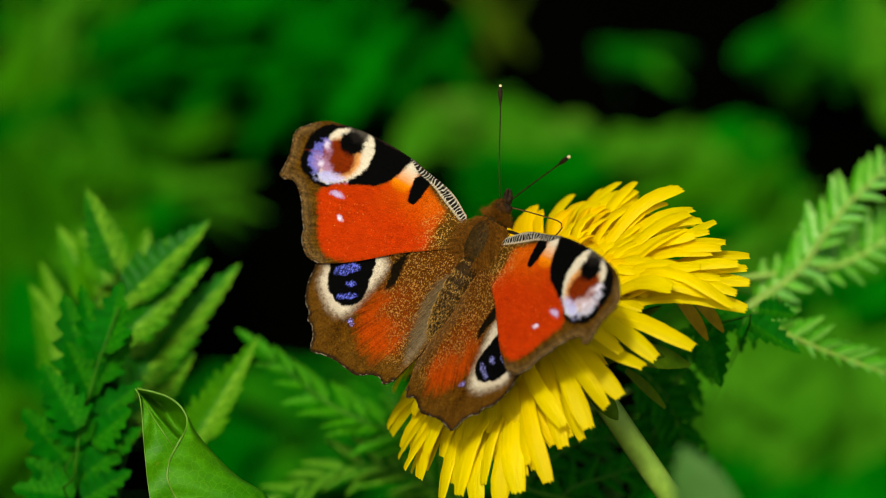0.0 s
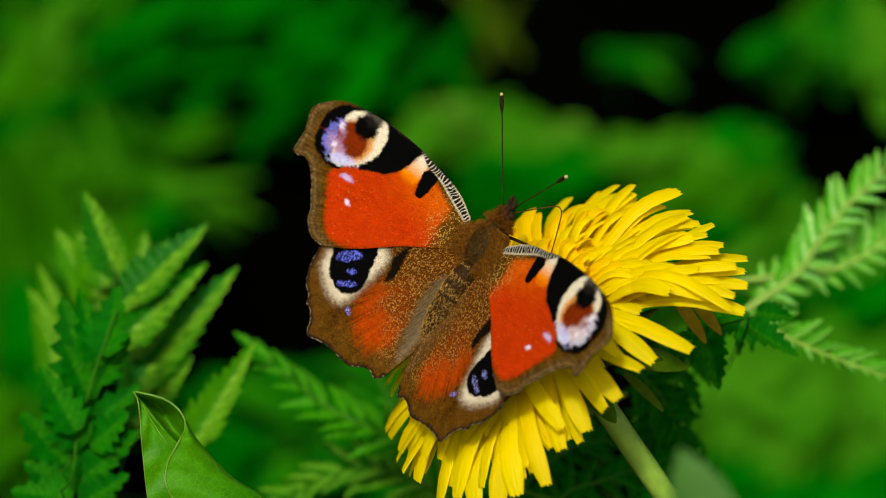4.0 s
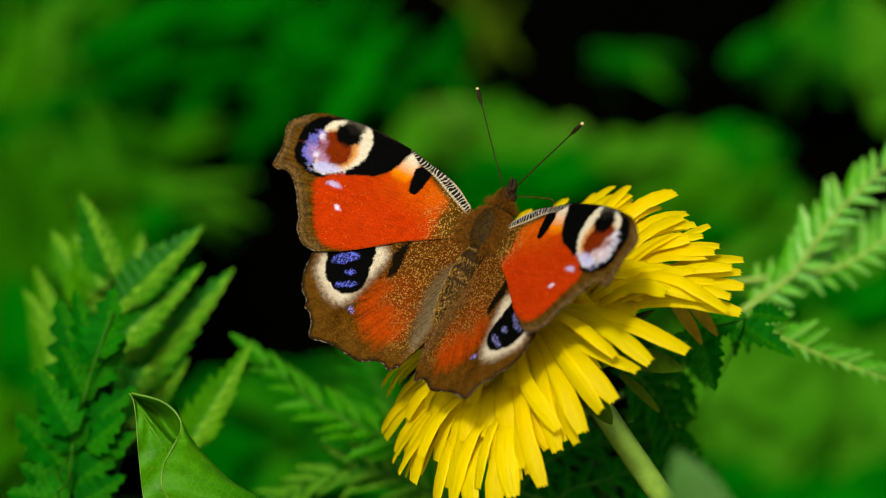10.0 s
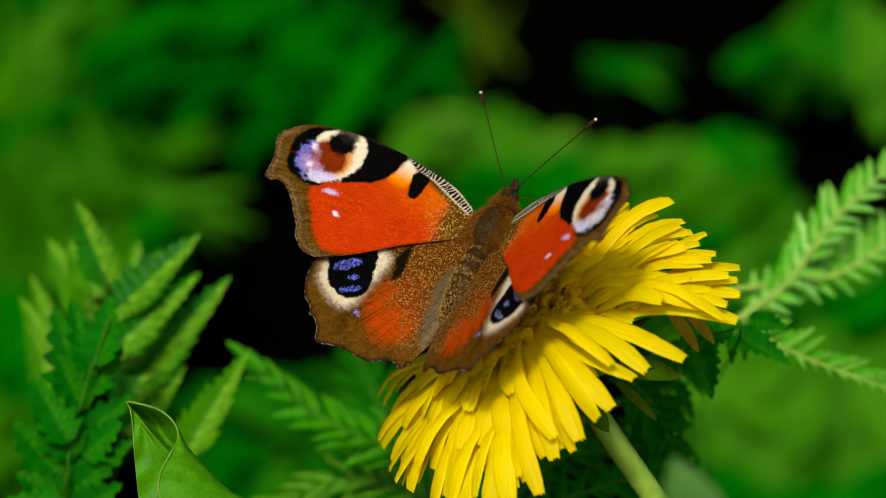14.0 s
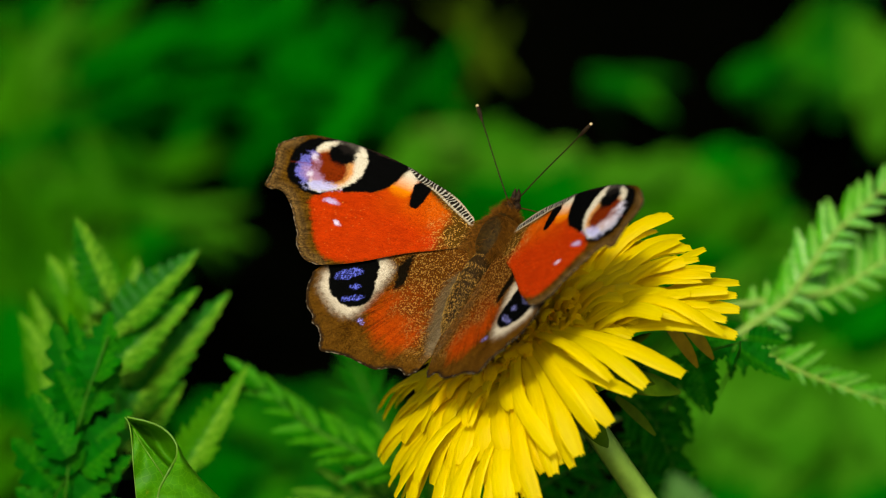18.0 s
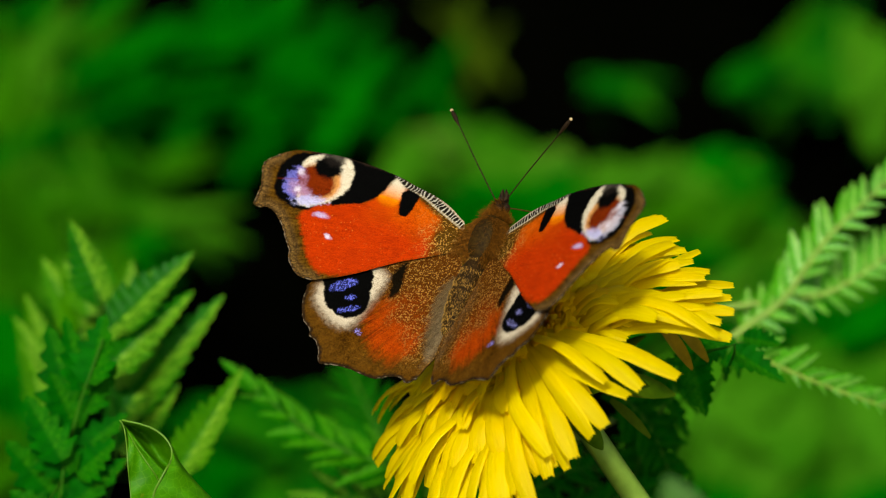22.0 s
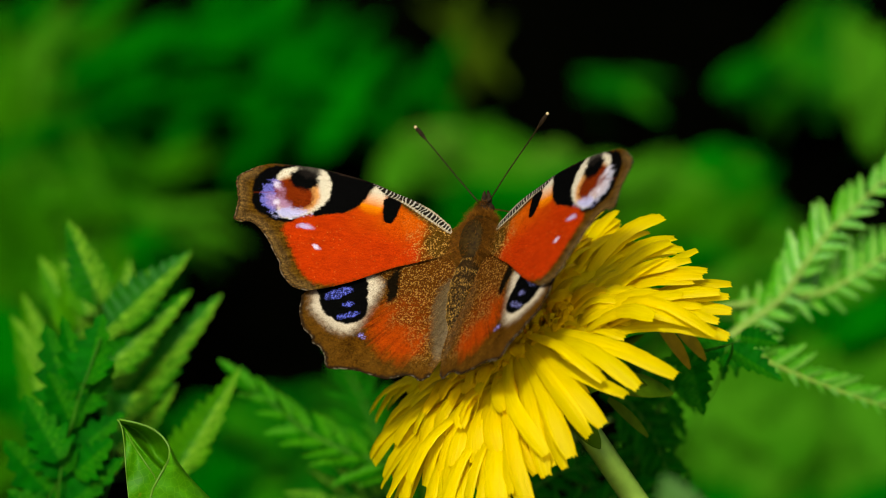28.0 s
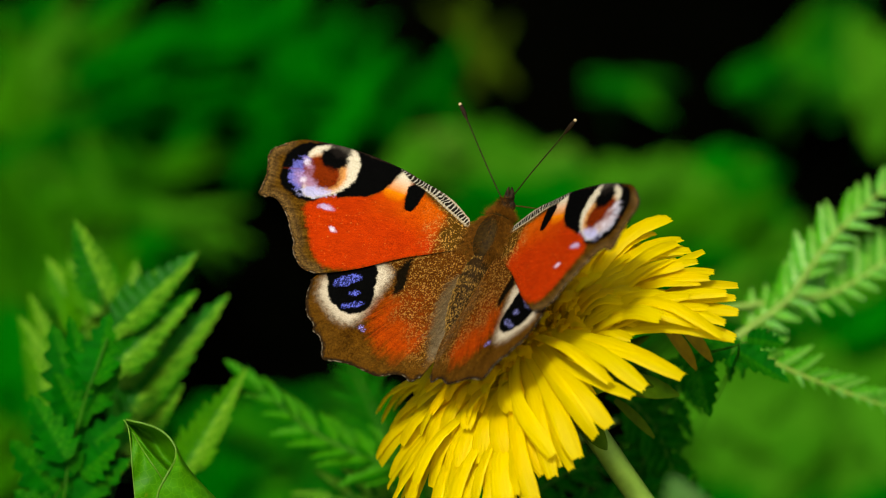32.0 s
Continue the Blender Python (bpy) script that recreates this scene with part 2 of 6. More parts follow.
def curve_through(points, n):
    """n points along a smooth curve through the given ones."""
    p = np.array([tuple(q) for q in points], float)
    ext = np.vstack([2 * p[0] - p[1], p, 2 * p[-1] - p[-2]])
    fine = []
    for i in range(len(p) - 1):
        a, b, c, d = ext[i:i + 4]
        for t in np.linspace(0, 1, 24, endpoint=False):
            fine.append(0.5 * (2 * b + (c - a) * t + (2 * a - 5 * b + 4 * c - d) * t * t + (3 * b - a - 3 * c + d) * t ** 3))
    fine = np.array(fine + [p[-1]])
    s = np.concatenate([[0], np.cumsum(np.linalg.norm(np.diff(fine, axis=0), axis=1))])
    u = np.linspace(0, s[-1], n)
    return np.stack([np.interp(u, s, fine[:, k]) for k in range(p.shape[1])], 1)


def tube(path, radii, sides=10):
    """Verts and faces of a closed tube along a path."""
    path = np.array(path, float)
    n = len(path)
    tan = np.gradient(path, axis=0)
    tan /= np.linalg.norm(tan, axis=1)[:, None]
    ref = np.array([0.31, 0.17, 0.93]) if abs(tan[0][2]) < 0.8 else np.array([0.9, 0.3, 0.1])
    verts, faces = [], []
    for i in range(n):
        x = np.cross(tan[i], ref)
        x /= np.linalg.norm(x)
        y = np.cross(tan[i], x)
        for k in range(sides):
            a = 2 * math.pi * k / sides
            verts.append(path[i] + radii[i] * (x * math.cos(a) + y * math.sin(a)))
    for i in range(n - 1):
        for k in range(sides):
            a, b = i * sides + k, i * sides + (k + 1) % sides
            faces.append((a, b, b + sides, a + sides))
    faces.append(tuple(range(sides))[::-1])
    faces.append(tuple((n - 1) * sides + k for k in range(sides)))
    return verts, faces


def ball(centre, radii, rings=14, sides=18, bumps=0.0, seed=0):
    verts, faces = [], []
    c, r = np.array(centre, float), np.array(radii, float)
    for i in range(rings + 1):
        th = math.pi * i / rings
        for k in range(sides):
            a = 2 * math.pi * k / sides
            d = np.array([math.sin(th) * math.cos(a), math.cos(th), math.sin(th) * math.sin(a)])
            f = 1 + bumps * noise.noise(Vector(d * 3 + seed))
            verts.append(c + r * d * f)
    for i in range(rings):
        for k in range(sides):
            a, b = i * sides + k, i * sides + (k + 1) % sides
            faces.append((a, b, b + sides, a + sides))
    return verts, faces


def joined(pieces):
    verts, faces = [], []
    for v, f in pieces:
        o = len(verts)
        verts += list(v)
        faces += [tuple(i + o for i in q) for q in f]
    return verts, faces


# ---------------------------------------------------------------- ground
def build_ground():
    """One sheet out to the horizon, fine and uneven near the flower."""
    ticks = np.concatenate([-np.geomspace(600, 1.2, 14), np.linspace(-1, 1, 61), np.geomspace(1.2, 600, 14)])
    n = len(ticks)
    verts = []
    for y in ticks:
        for x in ticks:
            near = math.exp(-(x * x + y * y) / 2)
            z = near * (0.012 * noise.noise(Vector((x * 6, y * 6, 1))) + 0.006 * noise.noise(Vector((x * 19, y * 19, 4)))) - 0.01
            verts.append((x, y + 0.2, z))
    faces = [(j * n + i, j * n + i + 1, (j + 1) * n + i + 1, (j + 1) * n + i) for j in range(n - 1) for i in range(n - 1)]
    tagged(new("ground", mesh_of("ground", verts, faces, SOIL)), "soil coloured near black for the deep shade under the meadow plants", "ground", kind="structure")


build_ground()


# ---------------------------------------------------------------- butterfly
LATTICE = np.random.RandomState(7).rand(257, 257)


def grain(x, y, size):
    """Smooth value noise from -1 to 1, with features of that size."""
    u, v = (np.asarray(x) / size + 91.7) % 256, (np.asarray(y) / size + 53.3) % 256
    i, j = u.astype(int), v.astype(int)
    a, b = u - i, v - j
    a, b = a * a * (3 - 2 * a), b * b * (3 - 2 * b)
    g = LATTICE
    return 2 * ((g[i, j] * (1 - a) + g[i + 1, j] * a) * (1 - b) + (g[i, j + 1] * (1 - a) + g[i + 1, j + 1] * a) * b) - 1


def inside(poly, x, y):
    """Signed distance to a closed outline, positive inside."""
    p = curve_through([*poly, poly[0]], 6 * len(poly))[:-1]
    best, odd = np.full(x.shape, 1e9), np.zeros(x.shape, bool)
    for (ax, ay), (bx, by) in zip(p, np.roll(p, -1, axis=0)):
        ex, ey = bx - ax, by - ay
        t = np.clip(((x - ax) * ex + (y - ay) * ey) / (ex * ex + ey * ey + 1e-12), 0, 1)
        best = np.minimum(best, np.hypot(x - ax - t * ex, y - ay - t * ey))
        cross = ((ay > y) != (by > y)) & (x < (bx - ax) * (y - ay) / (by - ay + 1e-12) + ax)
        odd ^= cross
    return np.where(odd, best, -best)


def oval(x, y, cx, cy, rx, ry, turn=0.0):
    c, s = math.cos(radians(turn)), math.sin(radians(turn))
    u, v = ((x - cx) * c + (y - cy) * s) / rx, (-(x - cx) * s + (y - cy) * c) / ry
    return (1 - np.hypot(u, v)) * min(rx, ry)


def step(d, soft):
    t = np.clip(d / (2 * soft) + 0.5, 0, 1)
    return t * t * (3 - 2 * t)


def lay(col, mask, tint):
    return col + (np.array(tint) - col) * mask[:, None]


def segment(x, y, a, b):
    ex, ey = b[0] - a[0], b[1] - a[1]
    t = np.clip(((x - a[0]) * ex + (y - a[1]) * ey) / (ex * ex + ey * ey), 0, 1)
    return np.hypot(x - a[0] - t * ex, y - a[1] - t * ey), t


BLACK, CREAM, RED, BROWN = (0.002, 0.002, 0.002), (0.60, 0.53, 0.40), (0.37, 0.026, 0.0002), (0.064, 0.029, 0.003)
GOLD, BLUE, LILAC, MAROON, ORANGE = (0.44, 0.235, 0.055), (0.12, 0.12, 0.46), (0.36, 0.21, 0.36), (0.14, 0.017, 0.002), (0.60, 0.15, 0.004)
TAN = (0.105, 0.072, 0.034)

FORE = dict(
    costa=((3.5, 3.3), (4.6, 5.9), (5.5, 6.5), (7.5, 7.6), (9.4, 8.3), (11.2, 8.7), (14.0, 9.1), (17.2, 9.7), (22.1, 10.0), (27.3, 9.8), (32.4, 9.0), (34.4, 8.2), (35.9, 7.1)),
    outer=((35.9, 7.1), (37.3, 5.7), (37.7, 4.3), (37.1, 2.8), (36.5, 1.0), (36.3, -1.0), (36.2, -2.2), (35.2, -2.4), (34.1, -2.0), (32.8, -2.3), (31.4, -3.3), (30.2, -4.5), (29.1, -6.0), (27.8, -7.5), (27.2, -9.0), (25.9, -10.3), (24.5, -11.1), (22.5, -11.1)),
    inner=((3.2, 1.9), (4.9, 0.4), (7.9, -1.6), (11.0, -3.5), (13.9, -5.7), (16.8, -7.9), (19.8, -9.8), (22.5, -11.1)))
HIND = dict(
    costa=((2.7, 0.5), (4.4, 2.0), (8.6, 1.2), (11.7, -0.4), (15.5, -2.7), (19.0, -5.0), (22.2, -7.7), (23.8, -10.1)),
    outer=((23.8, -10.1), (23.5, -13.0), (22.8, -14.9), (22.1, -16.1), (20.8, -17.1), (20.3, -18.3), (19.2, -18.8), (18.2, -20.1), (17.3, -22.2), (15.2, -22.0), (12.7, -21.9), (10.9, -22.2), (8.7, -22.5), (7.5, -22.1), (6.0, -21.4), (4.7, -21.3), (3.5, -21.9), (2.4, -20.7)),
    inner=((2.2, -0.9), (1.7, -3.8), (0.6, -8.4), (0.2, -12.2), (0.4, -14.9), (0.9, -16.7), (1.7, -18.7), (2.4, -20.7)))


def patch(shape, nu, nv):
    """A grid of points that fills the outline between its four edges."""
    c0, c1 = curve_through(shape["costa"], nu), curve_through(shape["inner"], nu)
    d1 = curve_through(shape["outer"], nv)
    k = np.arange(nv)
    d1[1:-1] += (0.10 * grain(k * 1.0, k * 0.0, 2.2) + 0.07 * grain(k * 1.0, k * 0.0 + 9, 5.0))[1:-1, None] * np.array([1.0, 0.4])
    v, u = np.linspace(0, 1, nv)[None, :, None], np.linspace(0, 1, nu)[:, None, None]
    d0 = c0[0] * (1 - v) + c1[0] * v
    return (1 - v) * c0[:, None] + v * c1[:, None] + (1 - u) * d0 + u * d1[None] - ((1 - u) * (1 - v) * c0[0] + u * (1 - v) * c0[-1] + (1 - u) * v * c1[0] + u * v * c1[-1])


def paint_fore(x, y, edge, sign):
    w = 0.13 * grain(x, y, 0.5) + 0.11 * grain(x, y, 0.16)
    col = np.tile(np.array(BROWN), (len(x), 1)) * (1 + 0.30 * grain(x, y, 0.9) + 0.45 * grain(x, y, 0.22))[:, None]
    col = lay(col, step(1.3 - edge + w, 0.9) * 0.6, (0.14, 0.085, 0.029))
    col = lay(col, step(0.45 - edge + w, 0.25) * 0.85, (0.020, 0.011, 0.005))
    col = lay(col, step(0.16 - edge, 0.06) * (grain(x, y, 0.35) > 0.15) * 0.4, (0.30, 0.25, 0.18))
    fibre = grain(np.arctan2(y - 3, x - 2) * 130, np.hypot(x, y) * 0.25, 1.0)
    col = lay(col, step(0.28 - np.abs(edge - 1.15) + 1.5 * w, 0.3) * 0.55, (0.020, 0.011, 0.005))
    col = col * (1 + 0.34 * fibre)[:, None]
    red = inside(((28.8, -1.8), (26.7, -4.7), (24.7, -7.6), (22.7, -9.2), (20.4, -9.4), (16.9, -7.9), (11.1, -3.6), (5.8, 0.2), (6.2, 4.0), (9.2, 5.6), (12.1, 6.8), (14.5, 7.7), (16.5, 8.1), (17.9, 7.2), (18.4, 5.6), (20.5, 3.6), (24.5, 1.9), (28.0, 0.3)), x, y)
    col = lay(col, step(red + 1.6 * w, 0.55), RED)
    fire = step(red, 0.4) * step(y - 2.5 + 0.8 * grain(x, y, 2.0), 3.5) * step(17.5 - x, 5.0)
    col = lay(col, 0.35 * fire, ORANGE)
    col = col * (1 + 0.07 * fibre + 0.07 * grain(x, y, 1.3))[:, None]
    # golden dust near the body and along the wing's edges
    base = step(5.9 - np.hypot(x - 2.5, (y - 2.5) * 1.0) + 1.4 * grain(x, y, 1.4), 2.0)
    col = lay(col, base, BROWN)
    dust = (grain(x, y, 0.13) > 0.10) * (grain(x + 37, y - 11, 0.19) > 0.0) * np.clip(step(7.6 - np.hypot(x - 2.5, y - 2.5) + 1.4 * grain(x, y, 1.4), 2.2) + 0.35 * step(1.2 - edge, 0.8), 0, 1)
    col = lay(col, dust * 0.75, GOLD)
    fleck = (grain(x, y, 0.17) > 0.91) * step(red - 0.4, 0.4)
    col = lay(col, fleck * 0.55, (0.8, 0.3, 0.06))
    # dark leading edge, the large black patch and the pale one beside it
    col = lay(col, step(1.15 - (10.0 - y) + w, 0.5) * step(x - 15.5, 0.8) * step(34.6 - x, 1.0), (0.016, 0.010, 0.007))
    pale = inside(((18.0, 6.7), (17.4, 9.0), (16.2, 9.1), (15.3, 8.2), (15.1, 6.7), (15.8, 4.6), (17.3, 4.2), (18.6, 5.2)), x, y)
    warm = np.clip((8.4 - y) / 2.6, 0, 1)[:, None]
    col = col + (np.array(CREAM) * (1 - warm) + np.array((0.68, 0.19, 0.004)) * warm - col) * (step(pale + w, 0.5) * np.clip((y - 4.0) / 1.8, 0, 1))[:, None]
    col = lay(col, step(inside(((24.9, 9.8), (19.4, 9.7), (17.4, 9.7), (17.8, 8.5), (18.2, 6.8), (19.0, 5.2), (20.4, 3.6), (22.1, 2.9), (24.8, 1.7), (25.0, 3.8), (24.5, 5.1), (24.5, 7.1), (24.9, 9.0)), x, y) + w, 0.14), BLACK)
    col = lay(col, step(inside(((15.5, 7.4), (14.4, 8.3), (12.9, 8.2), (12.8, 5.9), (13.1, 4.2), (13.7, 3.6), (14.8, 4.3)), x, y) + 0.7 * w, 0.14), BLACK)
    # cross-barred leading edge
    strip = inside(((17.6, 9.6), (15.8, 9.35), (14.0, 9.15), (11.2, 8.75), (9.4, 8.35), (7.5, 7.65), (5.5, 6.6), (4.3, 5.8), (4.4, 4.7), (6.5, 5.4), (8.9, 6.3), (11.3, 7.3), (13.2, 7.9), (15.5, 8.4)), x, y)
    bars = np.sin((x * 0.88 + y * 0.42) * 2 * math.pi / 0.54 + 2.6 * grain(x, y, 0.9) + 1.3 * grain(x, y, 0.4) + 1.5 * (9 - y) * 0.3)
    col = lay(col, step(strip, 0.12), (0.012, 0.009, 0.007))
    col = lay(col, step(strip, 0.12) * step(bars - 0.62 + w, 0.40), (0.42, 0.39, 0.32))
    col = lay(col, step(0.16 - np.abs(strip - 0.16), 0.1) * step(8.7 - y - 0.05 * x, 0.5) * 0.5, (0.6, 0.48, 0.3))
    # the eye
    # on the right wing the iridescent sheen is painted in, whitish over blue and lilac
    blue, lilac = (BLUE, LILAC) if sign < 0 else ((0.46, 0.44, 0.54), (0.58, 0.46, 0.50))
    dark = inside(((34.9, 3.5), (34.9, 6.0), (33.6, 7.9), (31.4, 8.9), (28.1, 9.5), (25.4, 5.6), (26.9, 1.0), (28.3, -0.6), (30.2, -0.7), (32.6, -0.1), (34.2, 1.2)), x, y)
    col = lay(col, step(dark + w, 0.2), BLACK)
    ring = inside(((27.7, 9.8), (25.4, 9.8), (24.2, 8.8), (23.5, 7.1), (23.5, 5.1), (24.2, 3.4), (25.7, 1.7), (28.0, 0.2), (29.7, 0.1), (30.6, 1.6), (31.6, 4.9), (31.9, 7.0), (30.9, 8.6)), x, y)
    col = lay(col, step(ring + w, 0.2), CREAM)
    col = lay(col, step(oval(x, y, 28.2, 4.6, 3.4, 3.3) + w, 0.5) * 0.85, (0.56, 0.20, 0.012))
    col = lay(col, step(oval(x, y, 28.9, 4.4, 3.3, 2.7, 10) + w, 0.45), MAROON)
    col = lay(col, step(oval(x, y, 27.9, 7.4, 2.2, 1.9, 12) + 1.6 * w, 0.45), BLACK)
    col = lay(col, step(oval(x, y, 27.5, 9.3, 1.7, 1.5) + 1.6 * w, 0.5) * 0.92, (0.010, 0.008, 0.007))
    violet = inside(((30.6, 0.6), (31.9, 0.9), (33.0, 2.0), (33.4, 3.8), (32.9, 5.2), (32.0, 6.2), (31.5, 5.8), (31.5, 4.4), (30.9, 2.0)), x, y)
    col = lay(col, step(violet + 3.4 * w, 0.35) * 0.9, blue)
    col = lay(col, step(oval(x, y, 30.4, 2.3, 2.1, 1.1, 20) + 2.0 * w, 0.5) * 0.7, lilac)
    col = lay(col, step(oval(x, y, 31.2, 4.9, 1.1, 0.6, 40) + 1.6 * w, 0.4) * 0.6, lilac)
    col = lay(col, step(oval(x, y, 28.2, 1.2, 2.4, 0.85, -18) + 1.6 * w, 0.3) * 0.85, (0.40, 0.40, 0.70))
    for cx, cy, r in ((30.8, 2.4, 0.5), (31.6, 5.3, 0.6)):
        col = lay(col, step(oval(x, y, cx, cy, r, r * 0.8) + w, 0.25) * 0.7, (0.66, 0.6, 0.72))
    vein, _ = segment(x, y, (27.5, 5.3), (34.5, 3.1))
    col = lay(col, step(0.10 - vein + 0.3 * w, 0.12) * 0.5, MAROON)
    # two white spots
    col = lay(col, step(oval(x, y, 25.6, -0.5, 1.0, 0.42, -8) + w, 0.25), (0.46, 0.33, 0.56))
    col = lay(col, step(oval(x, y, 23.1, -3.5, 0.52, 0.32, 15) + 0.6 * w, 0.2), (0.62, 0.50, 0.66))
    return np.clip(col, 0.002, 0.9)


def paint_hind(x, y, edge, sign):
    tint = (0.10, 0.12, 0.58) if sign < 0 else (0.17, 0.17, 0.42)
    w = 0.13 * grain(x, y, 0.5) + 0.12 * grain(x, y, 0.16)
    col = np.tile(np.array((0.062, 0.024, 0.002)), (len(x), 1)) * (1 + 0.30 * grain(x, y, 1.2) + 0.5 * grain(x, y, 0.22))[:, None]
    ray_ = grain(np.arctan2(y - 3, x + 1) * 60, np.hypot(x, y) * 0.2, 1.0)
    col = lay(col, step(3.6 - edge + w, 2.0) * 0.45 * (0.7 + 0.3 * ray_), (0.105, 0.049, 0.007))
    col = lay(col, step(0.5 - edge + w, 0.3) * 0.9, (0.014, 0.009, 0.005))
    col = lay(col, step(0.16 - edge, 0.06) * (grain(x, y, 0.35) > 0.15) * 0.4, (0.28, 0.23, 0.16))
    red = inside(((13.0, -13.0), (11.0, -9.4), (7.1, -6.4), (4.7, -10.0), (4.3, -16.2), (7.2, -18.8), (9.7, -17.8), (12.2, -15.3)), x, y)
    fibre = grain(np.arctan2(y - 3, x + 1) * 110, np.hypot(x, y) * 0.25, 1.0)
    col = lay(col, step(red + 1.5 * w + 0.6 * ray_ + 0.3 * fibre + 0.5 * grain(x, y, 1.1), 1.9) * (0.84 + 0.08 * fibre), (0.31, 0.036, 0.0012))
    col = col * (1 + 0.12 * fibre + 0.12 * grain(x, y, 0.3))[:, None]
    # golden dust over the inner half
    base = step(9.6 - np.hypot((x - 3.0), (y + 2.5) * 0.85) + 1.5 * grain(x, y, 1.6), 3.0)
    col = lay(col, base * 0.8, (0.070, 0.020, 0.001))
    dust = (grain(x, y, 0.13) > 0.06) * (grain(x + 37, y - 11, 0.19) > -0.02) * np.clip(base * 1.3 + 0.7 * step(5.6 - x + 0.6 * w, 1.2) * step(y + 19, 2.0), 0, 1)
    col = lay(col, dust * 0.48, GOLD)
    col = lay(col, step(inside(((4.2, -8.5), (3.4, -4.2), (1.0, -4.6), (0.6, -13.8), (1.6, -17.3), (2.6, -16.5), (3.4, -13.9)), x, y) + w, 0.7) * (0.85 if sign < 0 else 0.25), TAN)
    col = lay(col, step(oval(x, y, 1.9, -10.0, 0.9, 7.5) + 1.5 * w, 0.5) * (0.35 if sign < 0 else 0.1), (0.20, 0.155, 0.095))
    # the eye
    xe, ye = x + 0.9, y - 0.7
    pale = inside(((24.0, -10.6), (23.3, -13.4), (21.3, -15.3), (18.8, -16.9), (16.4, -16.9), (14.8, -15.7), (13.8, -12.9), (13.5, -11.2), (12.9, -9.5), (12.7, -6.0), (15.7, -4.5), (21.9, -7.6)), xe, ye)
    col = lay(col, step(pale - 1.0 + 2.0 * w, 1.3) * 0.92, (0.50, 0.42, 0.31))
    col = lay(col, step(pale - 1.2 + w, 0.6) * 0.35, (0.62, 0.54, 0.40))
    col = lay(col, step(inside(((22.0, -11.0), (22.5, -8.0), (16.4, -5.6), (14.8, -10.1), (14.6, -12.8), (16.4, -14.6), (18.6, -14.4), (20.8, -13.2)), xe, ye) + w, 0.16), BLACK)
    col = lay(col, step(inside(((12.9, -5.4), (11.3, -3.0), (10.9, -6.3), (10.9, -8.4), (11.9, -9.6)), xe, ye) + 1.4 * w, 0.35), (0.006, 0.004, 0.002))
    shimmer = 0.15 + 0.85 * (grain(x, y, 0.16) > 0.12)
    for cx, cy, rx, ry, turn in ((19.4, -9.4, 2.0, 0.85, -33), (17.6, -11.2, 0.8, 0.5, -20), (17.2, -13.1, 1.4, 0.45, -26)):
        col = lay(col, step(oval(xe, ye, cx, cy, rx, ry, turn) + 0.8 * w, 0.15) * shimmer, tint)
    col = lay(col, step(oval(x, y, 13.5, -15.7, 0.6, 0.4, 20) + w, 0.15) * shimmer, (0.22, 0.2, 0.62))
    return np.clip(col, 0.002, 0.9)


def make_wing(name, shape, paint, nu, nv, origin, veins):
    """Both faces of one wing as a mesh, about its hinge; right side, or mirrored for the left."""
    g = patch(shape, nu, nv)
    x, y = g[..., 0].ravel(), g[..., 1].ravel()
    outline = np.vstack([curve_through(shape["outer"], 70)])
    edge = np.full(x.shape, 1e9)
    for a, b in zip(outline[:-1], outline[1:]):
        edge = np.minimum(edge, segment(x, y, a, b)[0])
    cols = {sign: paint(x, y, edge, sign) for sign in (1, -1)}
    shade = np.ones(len(x))
    z = 0.25 * np.sin(np.clip((x - 3) / 32, 0, 1) * math.pi) + 0.06 * grain(x, y, 5.0)
    for a, b in veins:
        d, t = segment(x, y, a, b)
        ridge = np.exp(-(d / 0.16) ** 2)
        z = z + 0.02 * ridge
        shade = shade * (1 - 0.05 * np.exp(-(d / 0.08) ** 2) * step(2.6 - np.abs(t - 0.5) * 2, 0.5))
    made = []
    n = nu * nv
    lo = [(i * nv + j, (i + 1) * nv + j, (i + 1) * nv + j + 1, i * nv + j + 1) for i in range(nu - 1) for j in range(nv - 1)]
    rim = [i * nv for i in range(nu)] + [(nu - 1) * nv + j for j in range(1, nv)] + [i * nv + nv - 1 for i in range(nu - 2, -1, -1)] + [j for j in range(nv - 2, 0, -1)]
    at_rim = np.zeros(n, bool)
    at_rim[rim] = True
    for sign in (1, -1):
        top = np.stack([sign * (x - origin[0]), y - origin[1], z], 1) * U
        bottom = top - np.array([0, 0, 0.14 * U]) * (~at_rim)[:, None] - np.array([0, 0, 0.02 * U])
        verts = np.vstack([top, bottom])
        # the first face runs u then v: flip where needed so that the painted side looks up
        up = lo if sign < 0 else [q[::-1] for q in lo]
        faces = up + [tuple(k + n for k in q[::-1]) for q in up]
        sides = []
        for a, b in zip(rim, rim[1:] + rim[:1]):
            sides.append((a, b, b + n, a + n))
        faces += sides
        me = mesh_of(name, verts, faces, (WING, UNDER))
        me.polygons.foreach_set("material_index", np.array([0] * len(lo) + [1] * len(lo) + [0] * len(sides)))
        att = me.attributes.new("scales", "FLOAT_COLOR", "POINT")
        rgba = np.ones((2 * n, 4))
        col = cols[sign] * shade[:, None]
        rgba[:n, :3], rgba[n:, :3] = col, col * 0.2
        att.data.foreach_set("color", rgba.ravel())
        made.append(me)
    return made


